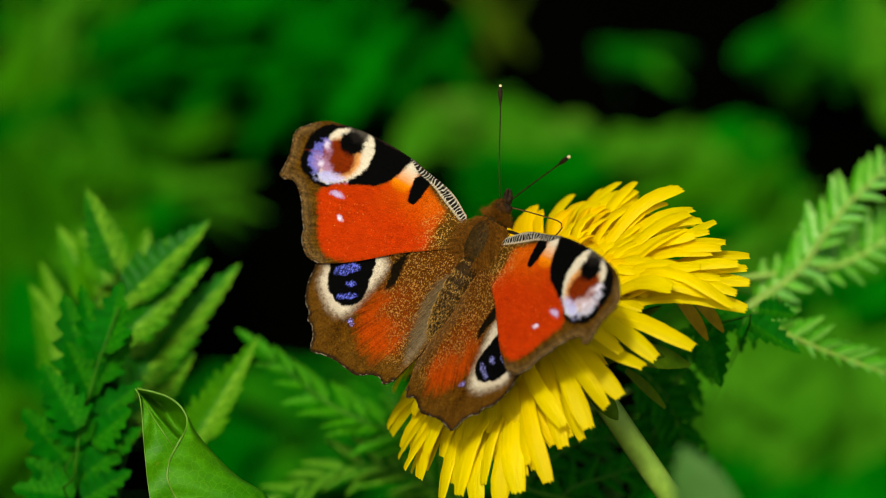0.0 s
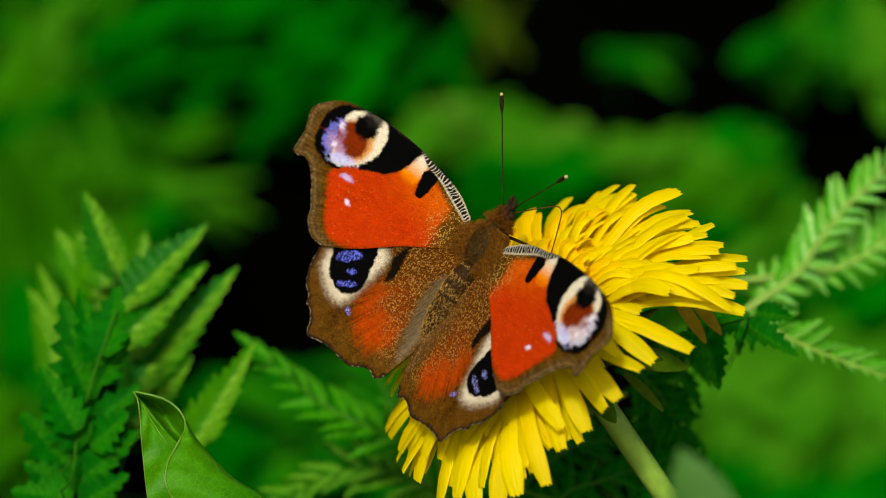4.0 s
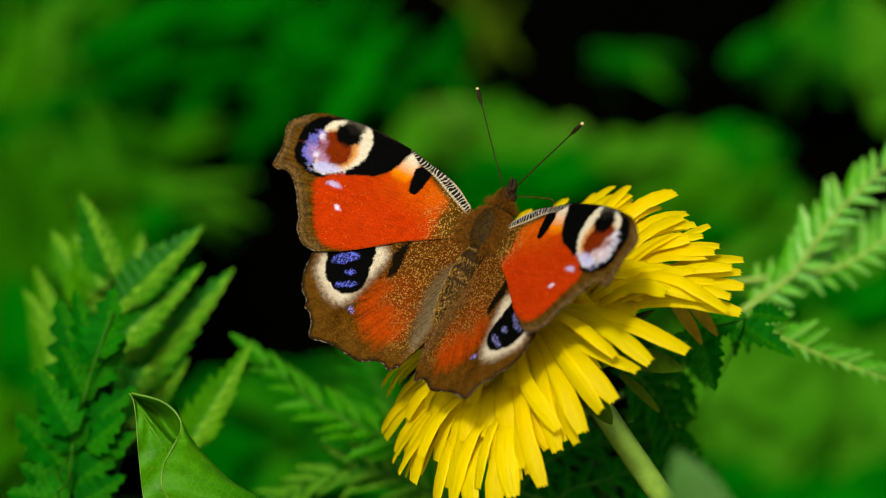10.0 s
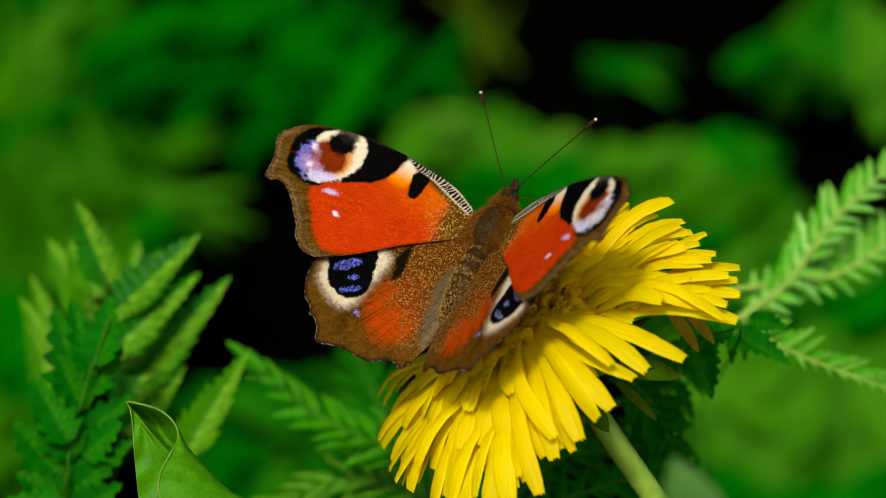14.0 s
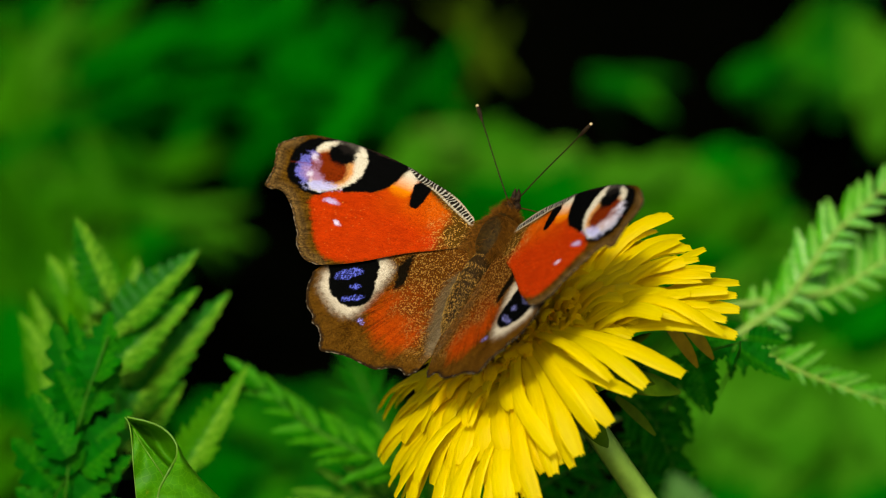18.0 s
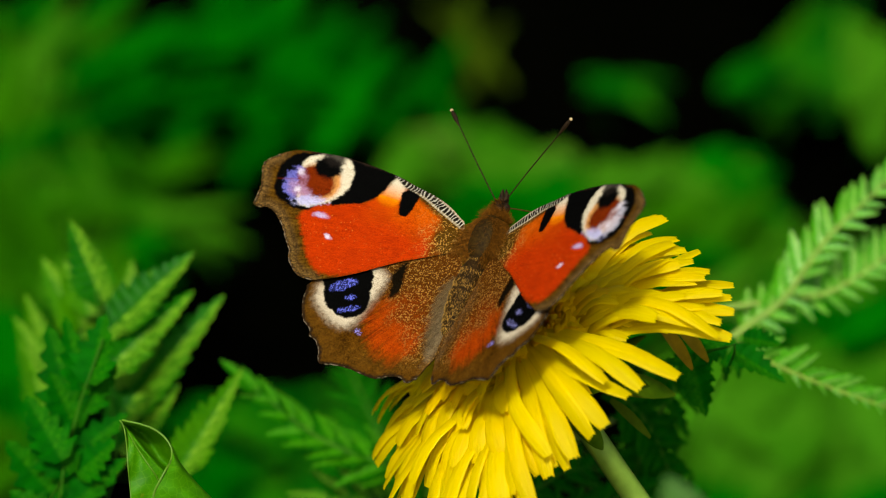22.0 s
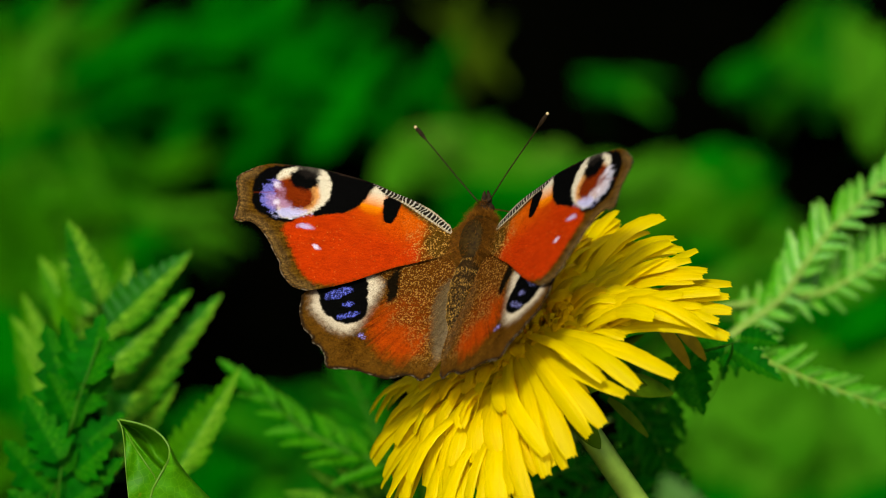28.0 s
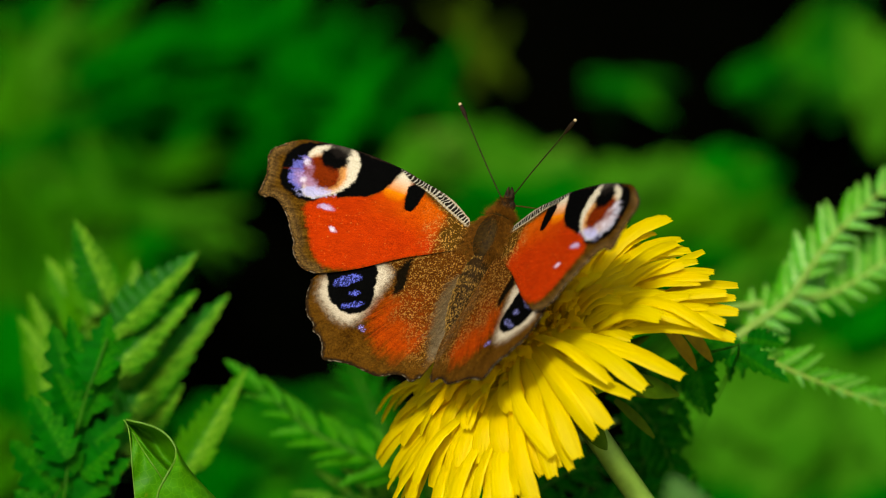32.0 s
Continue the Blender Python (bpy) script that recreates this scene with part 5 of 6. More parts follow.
    meadow_plant(olive, 840, 255, 120, 42, 15, 0.8, 32, 0.019, 0.01, OLIVE_LIT, 114)
    meadow_plant(fresh, 950, 335, 120, 46, 20, 0.78, 30, 0.022, 0.01, GREEN, 116)
    meadow_plant(dark, 1110, 115, 70, 16, 8, 0.9, 4, 0.024, 0.007, FERN_DARK, 117)
    meadow_plant(dark, 1400, 100, 54, 26, 20, 0.86, 12, 0.02, 0.009, FERN_DARK, 118)
    meadow_plant(olive, 1560, 110, 22, 62, 85, 0.8, 8, 0.032, 0.01, OLIVE_LIT, 119)
    meadow_plant(olive, 1180, 325, 140, 44, 8, 0.78, 34, 0.021, 0.011, OLIVE_LIT, 120)
    meadow_plant(fresh, 1290, 310, 50, 60, 20, 0.78, 26, 0.02, 0.01, GREEN, 121)
    meadow_plant(olive, 1245, 400, 120, 80, 10, 0.76, 42, 0.028, 0.011, OLIVE, 122)
    meadow_plant(fresh, 1180, 460, 190, 60, 10, 0.74, 40, 0.028, 0.01, GREEN, 123)
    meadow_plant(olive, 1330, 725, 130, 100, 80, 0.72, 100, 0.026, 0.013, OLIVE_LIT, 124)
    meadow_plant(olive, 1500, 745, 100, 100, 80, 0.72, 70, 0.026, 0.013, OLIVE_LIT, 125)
    meadow_plant(fresh, 1420, 720, 34, 50, 80, 0.72, 10, 0.026, 0.01, FERN_DARK, 126)
    meadow_plant(olive, 1450, 450, 110, 50, 30, 0.76, 30, 0.026, 0.010, OLIVE_LIT, 162)
    meadow_plant(fresh, 1480, 560, 140, 70, 20, 0.74, 50, 0.026, 0.01, GREEN, 127)
    meadow_plant(fresh, 1420, 885, 200, 40, 40, 0.74, 50, 0.026, 0.011, GREEN, 128)
    meadow_plant(dark, 590, 690, 100, 50, 20, 0.7, 8, 0.024, 0.008, FERN_DARK, 129)
    meadow_plant(dark, 450, 715, 50, 22, 10, 0.68, 4, 0.024, 0.008, FERN_DARK, 130)
    meadow_plant(dark, 480, 820, 130, 60, 20, 0.7, 7, 0.026, 0.009, FERN_DARK, 131)
    meadow_plant(fresh, 395, 840, 30, 30, 60, 0.64, 3, 0.02, 0.008, GREEN, 132)
    meadow_plant(dark, 680, 850, 160, 50, 20, 0.7, 9, 0.026, 0.009, FERN_DARK, 133)
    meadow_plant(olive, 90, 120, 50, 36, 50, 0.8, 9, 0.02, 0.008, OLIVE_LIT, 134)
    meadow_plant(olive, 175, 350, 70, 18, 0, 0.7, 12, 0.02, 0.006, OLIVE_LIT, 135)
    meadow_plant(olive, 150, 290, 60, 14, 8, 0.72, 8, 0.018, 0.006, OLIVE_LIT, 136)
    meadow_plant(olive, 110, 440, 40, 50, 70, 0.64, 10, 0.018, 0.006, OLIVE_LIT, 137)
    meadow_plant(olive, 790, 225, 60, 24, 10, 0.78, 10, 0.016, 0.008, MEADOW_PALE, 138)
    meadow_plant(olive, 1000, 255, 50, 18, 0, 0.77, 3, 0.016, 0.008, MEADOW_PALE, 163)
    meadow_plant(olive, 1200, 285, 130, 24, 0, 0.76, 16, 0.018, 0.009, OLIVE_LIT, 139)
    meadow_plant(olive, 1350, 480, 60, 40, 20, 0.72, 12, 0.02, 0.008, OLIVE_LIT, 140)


build_meadow()


# ---------------------------------------------------------------- how the butterfly and its parts move
BODY = [
    (0, 0.00263, -0.00226, 0.29775, 43.75, -5.91, -48.67),
    (0.5, 0.00273, -0.00217, 0.29762, 42.18, -4.66, -50.33),
    (1, 0.00286, -0.00226, 0.29757, 43.2, -3.69, -50.29),
    (1.5, 0.00289, -0.00196, 0.29759, 43.97, -2.84, -51.13),
    (2, 0.0029, -0.00162, 0.29741, 44.25, -3.33, -52.55),
    (2.5, 0.00299, -0.00163, 0.29734, 44.59, -2.65, -51.81),
    (3, 0.00296, -0.00178, 0.29741, 44.62, -1.4, -52),
    (3.5, 0.00278, -0.00197, 0.29742, 45.87, 1.63, -51.8),
    (5.5, 0.00283, -0.00173, 0.29765, 46.53, 0.97, -53.7),
    (6, 0.00286, -0.00168, 0.2976, 45.27, 0.69, -54.91),
    (6.5, 0.00299, -0.00155, 0.29748, 44.67, 0.58, -57.04),
    (7, 0.00319, -0.00151, 0.29765, 42.2, 1.38, -59.6),
    (7.5, 0.0033, -0.00164, 0.29797, 42.78, 2.27, -58.77),
    (8, 0.00284, -0.00162, 0.29796, 45.19, -0.42, -55.97),
    (8.5, 0.00329, -0.00109, 0.29798, 42.55, -7.13, -45.84),
    (9, 0.00376, -0.00077, 0.29844, 38.29, -5.36, -37.74),
    (9.5, 0.00415, -0.00066, 0.29917, 38.45, -9.85, -44.46),
    (10, 0.00415, -0.00074, 0.29928, 37.12, -10.28, -44.67),
    (10.5, 0.00477, -0.00046, 0.29949, 33.33, -10.78, -45.3),
    (11, 0.00482, -0.00034, 0.2993, 34.1, -11.76, -45.26),
    (11.5, 0.00455, -0.00032, 0.29978, 38.54, -13.38, -43.81),
    (12, 0.00483, -0.00017, 0.30017, 37.04, -15.07, -41.84),
    (12.5, 0.00539, 0.00032, 0.30034, 29.71, -16.63, -42.21),
    (13, 0.00538, 0.00044, 0.30024, 28.17, -18.17, -41.99),
    (13.5, 0.00529, 0.0002, 0.30028, 28.66, -18.19, -42.25),
    (14, 0.00516, -0.00005, 0.30034, 30.35, -17.64, -41.42),
    (14.5, 0.00504, 0.00002, 0.30046, 32.82, -17.72, -39.65),
    (16.5, 0.00572, 0.00067, 0.30113, 23.7, -18.9, -38.77),
    (17, 0.00568, 0.00063, 0.30108, 25.7, -18.68, -39.26),
    (17.5, 0.00572, 0.00053, 0.30104, 25.69, -18.21, -38.88),
    (18, 0.00559, 0.00052, 0.30106, 26.92, -17.91, -38.8),
    (18.5, 0.00558, 0.0007, 0.30117, 29.86, -19.11, -37.56),
    (19, 0.00576, 0.00065, 0.3011, 30.45, -18.48, -37.03),
    (19.5, 0.00567, 0.00058, 0.30105, 31, -18.34, -36.97),
    (20, 0.00559, 0.00053, 0.30108, 30.99, -18.45, -37.25),
    (20.5, 0.00551, 0.00057, 0.30095, 31.8, -17.95, -36.79),
    (21, 0.00546, 0.00041, 0.30104, 31.8, -16.98, -35.96),
    (21.5, 0.00544, 0.00055, 0.30093, 27.65, -18.73, -34.66),
    (22, 0.00549, 0.00049, 0.30092, 29.2, -18.31, -35),
    (22.5, 0.0056, 0.00046, 0.3008, 25.79, -17.98, -31.84),
    (23, 0.00543, 0.00068, 0.30069, 27.26, -20.28, -28.66),
    (23.5, 0.00527, 0.00073, 0.3006, 26.3, -21.49, -24.97),
    (24, 0.00388, 0.00054, 0.3006, 26.26, -24.39, -23.51),
    (24.5, 0.00297, 0.00031, 0.3004, 29.76, -26.73, -25.74),
    (25, 0.00294, 0.00064, 0.30059, 26.95, -27.13, -25.83),
    (25.5, 0.00335, 0.00102, 0.30066, 20.19, -29.3, -21.44),
    (27.5, 0.0035, 0.00043, 0.30054, 27.17, -26.43, -25.82),
    (28, 0.00497, 0.00067, 0.30058, 25.41, -23.04, -25.31),
    (28.5, 0.00539, 0.00088, 0.30081, 27.67, -22.53, -26.58),
    (29, 0.00533, 0.00062, 0.30066, 29.51, -19.26, -29.65),
    (29.5, 0.00543, 0.00042, 0.30098, 26.66, -19.03, -33.97),
    (30, 0.00551, 0.00054, 0.30101, 28.66, -18.73, -35.31),
    (30.5, 0.00556, 0.00045, 0.30102, 29.54, -18.41, -36.24),
    (31, 0.00542, 0.00039, 0.30105, 32.82, -17.89, -37.23),
    (31.5, 0.00548, 0.00058, 0.30106, 31.64, -18, -37.18),
    (32, 0.00552, 0.00065, 0.30108, 31.04, -17.95, -37.06),
]
FOREWING_LEFT = [
    (0, -0.00171, 0.00352, 0.00013, -0.33, 15.59, -0.4),
    (0.5, -0.00171, 0.00352, 0.00013, -0.24, 16.24, -0.48),
    (1, -0.00171, 0.00352, 0.00013, -0.62, 16.57, -1.76),
    (1.5, -0.0017, 0.00352, 0.00013, -1.45, 20.68, -2.73),
    (2, -0.00168, 0.00352, 0.00012, -1.37, 31.23, -3.3),
    (2.5, -0.00168, 0.00352, 0.00012, -1.27, 30.62, -2.54),
    (3, -0.00169, 0.00352, 0.00012, -1.27, 26.29, -2.04),
    (3.5, -0.00172, 0.00352, 0.00013, -0.74, 13.32, -0.91),
    (5.5, -0.00172, 0.00352, 0.00013, -1.05, 14.3, -1.73),
    (6, -0.00171, 0.00352, 0.00013, -0.87, 18.23, -1.62),
    (6.5, -0.00169, 0.00352, 0.00012, -0.94, 30.1, -1.67),
    (7, -0.00169, 0.00352, 0.00012, -0.71, 27.21, -0.84),
    (7.5, -0.00171, 0.00352, 0.00013, -0.67, 14.99, -0.52),
    (8, -0.00171, 0.00352, 0.00013, -1.65, 14.44, -2.8),
    (8.5, -0.00168, 0.00352, 0.00011, -1.14, 31.5, -4.89),
    (9, -0.00165, 0.00352, 0.00009, 0.71, 49.3, -1.3),
    (9.5, -0.00169, 0.00352, 0.00012, -0.87, 25.39, -3.24),
    (10, -0.0017, 0.00352, 0.00013, -1.55, 21.52, -1.97),
    (10.5, -0.00169, 0.00352, 0.00012, -1.21, 26.42, -2.06),
    (11, -0.00167, 0.00352, 0.00011, -0.88, 33.46, -2.67),
    (11.5, -0.00169, 0.00352, 0.00012, -0.51, 26.44, -2.63),
    (12, -0.00169, 0.00352, 0.00012, -0.17, 24.46, -0.7),
    (12.5, -0.00167, 0.00352, 0.00011, -0.48, 35.3, -0.08),
    (13, -0.00167, 0.00352, 0.00011, -0.55, 37.03, -0.81),
    (13.5, -0.00168, 0.00352, 0.00011, -0.49, 33.1, -0.41),
    (14, -0.00169, 0.00352, 0.00012, -0.57, 29.59, -0.51),
    (14.5, -0.00169, 0.00352, 0.00012, -0.59, 28.41, -0.9),
    (16.5, -0.00168, 0.00352, 0.00012, -0.02, 31.09, 0.44),
    (17, -0.00168, 0.00352, 0.00012, -0.16, 30.69, 0.12),
    (17.5, -0.00168, 0.00352, 0.00012, -0.33, 30.18, -0.33),
    (18, -0.00168, 0.00352, 0.00012, -0.19, 29.9, -0.28),
    (18.5, -0.00168, 0.00352, 0.00012, -0.99, 31.14, -2.15),
    (19, -0.00168, 0.00352, 0.00012, -0.86, 31.14, -2.16),
    (19.5, -0.00168, 0.00352, 0.00012, -0.82, 30.29, -2.32),
    (20, -0.00169, 0.00352, 0.00012, -0.63, 29.43, -1.92),
    (20.5, -0.00169, 0.00352, 0.00012, -0.59, 28.46, -2.13),
    (21, -0.0017, 0.00352, 0.00013, -0.61, 23.32, -2.13),
    (21.5, -0.00169, 0.00352, 0.00012, -0.41, 26.92, -1.57),
    (22, -0.00169, 0.00352, 0.00012, -0.48, 26.82, -1.63),
    (22.5, -0.00169, 0.00352, 0.00012, -0.46, 28.94, -1.33),
    (23, -0.00169, 0.00352, 0.00012, -0.79, 29.29, -2.91),
    (23.5, -0.00167, 0.00352, 0.00011, -0.04, 36.87, -1.38),
    (24, -0.00169, 0.00352, 0.00012, 0.32, 29.68, -0.39),
    (24.5, -0.00169, 0.00352, 0.00012, -0.54, 29.54, -1.63),
    (25, -0.00168, 0.00352, 0.00011, -0.25, 34.55, -0.51),
    (25.5, -0.00166, 0.00352, 0.0001, -1.35, 40.18, -2.17),
    (27.5, -0.00169, 0.00352, 0.00012, 0, 30.39, 0.26),
    (28, -0.00168, 0.00352, 0.00011, -0.3, 36.47, -0.63),
    (28.5, -0.00168, 0.00352, 0.00011, -0.8, 34.76, -2.83),
    (29, -0.00169, 0.00352, 0.00012, -1.01, 28.83, -3.14),
    (29.5, -0.00169, 0.00352, 0.00012, -0.35, 27.56, -0.63),
    (30, -0.00169, 0.00352, 0.00012, -0.74, 28.1, -1.51),
    (30.5, -0.00169, 0.00352, 0.00012, -0.35, 26.36, -0.98),
    (31, -0.00169, 0.00352, 0.00012, -0.73, 26.52, -1.83),
    (31.5, -0.00169, 0.00352, 0.00012, -0.8, 28.55, -1.75),
    (32, -0.00168, 0.00352, 0.00012, -0.72, 29.95, -1.84),
]
FOREWING_RIGHT = [
    (0, 0.00172, 0.00352, 0.00014, 0.56, -15.87, -0.66),
    (0.5, 0.00172, 0.00352, 0.00014, 0.61, -15.68, -0.31),
    (1, 0.00172, 0.00352, 0.00014, 0.58, -15.77, -0.59),
    (1.5, 0.00171, 0.00352, 0.00013, 0.25, -19.72, -0.57),
    (2, 0.00169, 0.00352, 0.00012, 0.72, -28.79, -0.19),
    (2.5, 0.00169, 0.00352, 0.00012, 1.12, -28.88, -0.57),
    (3, 0.0017, 0.00352, 0.00013, 0.54, -25.76, 0.48),
    (3.5, 0.00172, 0.00352, 0.00014, 0.43, -16.51, 1.07),
    (5.5, 0.00172, 0.00352, 0.00013, 0.15, -16.55, 0.63),
    (6, 0.00171, 0.00352, 0.00013, 0.07, -19.7, 1.03),
    (6.5, 0.00169, 0.00352, 0.00012, 1.15, -29.15, 0.77),
    (7, 0.0017, 0.00352, 0.00013, 0.79, -26.46, 1.47),
    (7.5, 0.00172, 0.00352, 0.00013, 0.31, -16.77, 1.46),
    (8, 0.00172, 0.00352, 0.00013, -0.39, -15.32, 0.29),
    (8.5, 0.00169, 0.00352, 0.00012, 0.74, -30.19, 0.7),
    (9, 0.00167, 0.00352, 0.0001, 2.66, -42.13, -1.79),
    (9.5, 0.0017, 0.00352, 0.00013, -0.07, -23.19, 1.73),
    (10, 0.00171, 0.00352, 0.00013, -0.22, -18.17, 2.37),
    (10.5, 0.00171, 0.00352, 0.00013, -0.29, -21.52, 2.43),
    (11, 0.00169, 0.00352, 0.00012, 0.5, -28.48, 1.46),
    (11.5, 0.0017, 0.00352, 0.00013, -0.11, -22.5, 2.05),
    (12, 0.00171, 0.00352, 0.00013, -0.4, -18.91, 2.54),
    (12.5, 0.00169, 0.00352, 0.00012, 0.3, -27.7, 1.34),
    (13, 0.00169, 0.00352, 0.00012, 0.86, -27.73, 0.14),
    (13.5, 0.0017, 0.00352, 0.00013, 0.4, -24.84, 0.32),
    (14, 0.00171, 0.00352, 0.00013, -0.09, -21.6, 0),
    (14.5, 0.00171, 0.00352, 0.00013, -0.34, -19.7, 0.2),
    (16.5, 0.00171, 0.00352, 0.00013, -0.12, -20.17, -1.38),
    (17, 0.00171, 0.00352, 0.00013, -0.17, -20.39, -0.82),
    (17.5, 0.00171, 0.00352, 0.00013, -0, -20.36, -1.22),
    (18, 0.00171, 0.00352, 0.00013, -0.06, -20.27, -1.03),
    (18.5, 0.00171, 0.00352, 0.00013, -0.44, -20.24, -1.13),
    (19, 0.00171, 0.00352, 0.00013, 0.12, -21.5, -1.21),
    (19.5, 0.00171, 0.00352, 0.00013, 0.06, -20.61, -1.05),
    (20, 0.00171, 0.00352, 0.00013, 0.12, -20.41, -0.9),
    (20.5, 0.00171, 0.00352, 0.00013, -0.04, -19.99, -0.62),
    (21, 0.00172, 0.00352, 0.00013, 0.27, -16.79, -0.64),
    (21.5, 0.00171, 0.00352, 0.00013, 0.49, -18.72, -1.31),
    (22, 0.00171, 0.00352, 0.00013, 0.34, -19.43, -1.11),
    (22.5, 0.00171, 0.00352, 0.00013, 0.6, -19.61, -1.47),
    (23, 0.00171, 0.00352, 0.00013, 0.27, -20.37, -2.35),
    (23.5, 0.00169, 0.00352, 0.00012, 0.98, -26.63, -2.67),
    (24, 0.00171, 0.00352, 0.00013, 0.25, -20.61, -1.39),
    (24.5, 0.00171, 0.00352, 0.00013, -0.22, -20.64, -0.75),
    (25, 0.0017, 0.00352, 0.00013, -0.17, -23.52, -1.05),
    (25.5, 0.00169, 0.00352, 0.00012, 0.2, -29.75, -1.88),
    (27.5, 0.00171, 0.00352, 0.00013, 0.32, -19.58, -0.86),
    (28, 0.0017, 0.00352, 0.00013, 0.53, -23.23, -1.82),
    (28.5, 0.0017, 0.00352, 0.00013, 0.62, -23.27, -2.6),
    (29, 0.00171, 0.00352, 0.00013, 0.22, -18.41, -2.12),
    (29.5, 0.00171, 0.00352, 0.00013, 0.46, -18.5, -1.16),
    (30, 0.00171, 0.00352, 0.00013, 0.4, -18.76, -1.17),
    (30.5, 0.00171, 0.00352, 0.00013, 0.36, -17.36, -0.51),
    (31, 0.00171, 0.00352, 0.00013, -0.01, -18.23, -0.4),
    (31.5, 0.00171, 0.00352, 0.00013, 0.32, -20.26, -0.59),
    (32, 0.00171, 0.00352, 0.00013, 0.15, -21.16, -0.84),
]
HINDWING_LEFT = [
    (0, -0.00176, 0, 0, -1.95, 12.82, 3.28),
    (0.5, -0.00176, 0, 0, -1.97, 13.29, 3.53),
    (1, -0.00176, 0, 0, -2.63, 13.41, 2.49),
    (1.5, -0.00176, 0, 0, -2.1, 18.3, 1.84),
    (2, -0.00176, 0, 0, -1.54, 28.66, 0.62),
    (2.5, -0.00176, 0, 0, -1.7, 28.21, 0.66),
    (3, -0.00176, 0, 0, -1.71, 24.03, 1.32),
    (3.5, -0.00176, 0, 0, -1.68, 11.12, 3.11),
    (5.5, -0.00176, 0, 0, -1.96, 12.05, 2.71),
    (6, -0.00176, 0, 0, -1.35, 16.02, 2.65),
    (6.5, -0.00176, 0, 0, -2.73, 26.73, 2),
    (7, -0.00176, 0, 0, -2.25, 24, 3.22),
    (7.5, -0.00176, 0, 0, -3.04, 11.67, 4.63),
    (8, -0.00176, 0, 0, -3.05, 11.91, 2.49),
    (8.5, -0.00176, 0, 0, -1.35, 29.01, -2.59),
    (9, -0.00176, 0, 0, 9.42, 44.69, -1.51),
    (9.5, -0.00176, 0, 0, -3.01, 21.85, 0.18),
    (10, -0.00176, 0, 0, -2.23, 19.34, 1.83),
    (10.5, -0.00176, 0, 0, 2.27, 25.6, 0.2),
    (11, -0.00176, 0, 0, 2.82, 32.19, -0.11),
    (11.5, -0.00176, 0, 0, -1.12, 23.78, 0.34),
    (12, -0.00176, 0, 0, -2.78, 19.52, 2.18),
    (12.5, -0.00176, 0, 0, 0.12, 29.57, 1.41),
    (13, -0.00176, 0, 0, 0.41, 32.32, 2.01),
    (13.5, -0.00176, 0, 0, -0.56, 26.46, 3.06),
    (14, -0.00176, 0, 0, -0.59, 24.26, 3.07),
    (14.5, -0.00176, 0, 0, -1.4, 22.57, 2.48),
    (16.5, -0.00176, 0, 0, -0.27, 27.33, 5.75),
    (17, -0.00176, 0, 0, 0.44, 27.64, 5.58),
    (17.5, -0.00176, 0, 0, 0.57, 27.01, 4.7),
    (18, -0.00176, 0, 0, 0.34, 25.95, 4.93),
    (18.5, -0.00176, 0, 0, -0.46, 28.38, 3.55),
    (19, -0.00176, 0, 0, -1.38, 27.85, 3.07),
    (19.5, -0.00176, 0, 0, -1.62, 26.66, 2.92),
    (20, -0.00176, 0, 0, -0.87, 26.33, 2.96),
    (20.5, -0.00176, 0, 0, -1.8, 24.43, 2.55),
    (21, -0.00176, 0, 0, -2.48, 19.67, 2.83),
    (21.5, -0.00176, 0, 0, -1.62, 23.52, 3.15),
    (22, -0.00176, 0, 0, -1.5, 23.28, 2.96),
    (22.5, -0.00176, 0, 0, -1.74, 25.47, 3.27),
    (23, -0.00176, 0, 0, -3.07, 25.18, 1.55),
    (23.5, -0.00176, 0, 0, -3.76, 29.09, 0.6),
    (24, -0.00176, 0, 0, -3.33, 24.51, 3.31),
    (24.5, -0.00176, 0, 0, -1.68, 25.44, 3.32),
    (25, -0.00176, 0, 0, -0.7, 29.46, 4.37),
    (25.5, -0.00176, 0, 0, -0.43, 34.82, 4.23),
    (27.5, -0.00176, 0, 0, -3.15, 25.81, 4.7),
    (28, -0.00176, 0, 0, -4.08, 29.5, 2.8),
    (28.5, -0.00176, 0, 0, -4.53, 28.04, 0.93),
    (29, -0.00176, 0, 0, -4.7, 23.8, 1.79),
    (29.5, -0.00176, 0, 0, -2.98, 23.13, 4.78),
    (30, -0.00176, 0, 0, -3.1, 23.81, 3.95),
    (30.5, -0.00176, 0, 0, -3.83, 21.46, 4.35),
    (31, -0.00176, 0, 0, -3.09, 22.37, 3.37),
    (31.5, -0.00176, 0, 0, -2.3, 24.79, 3.59),
    (32, -0.00176, 0, 0, -2.01, 26.18, 3.62),
]
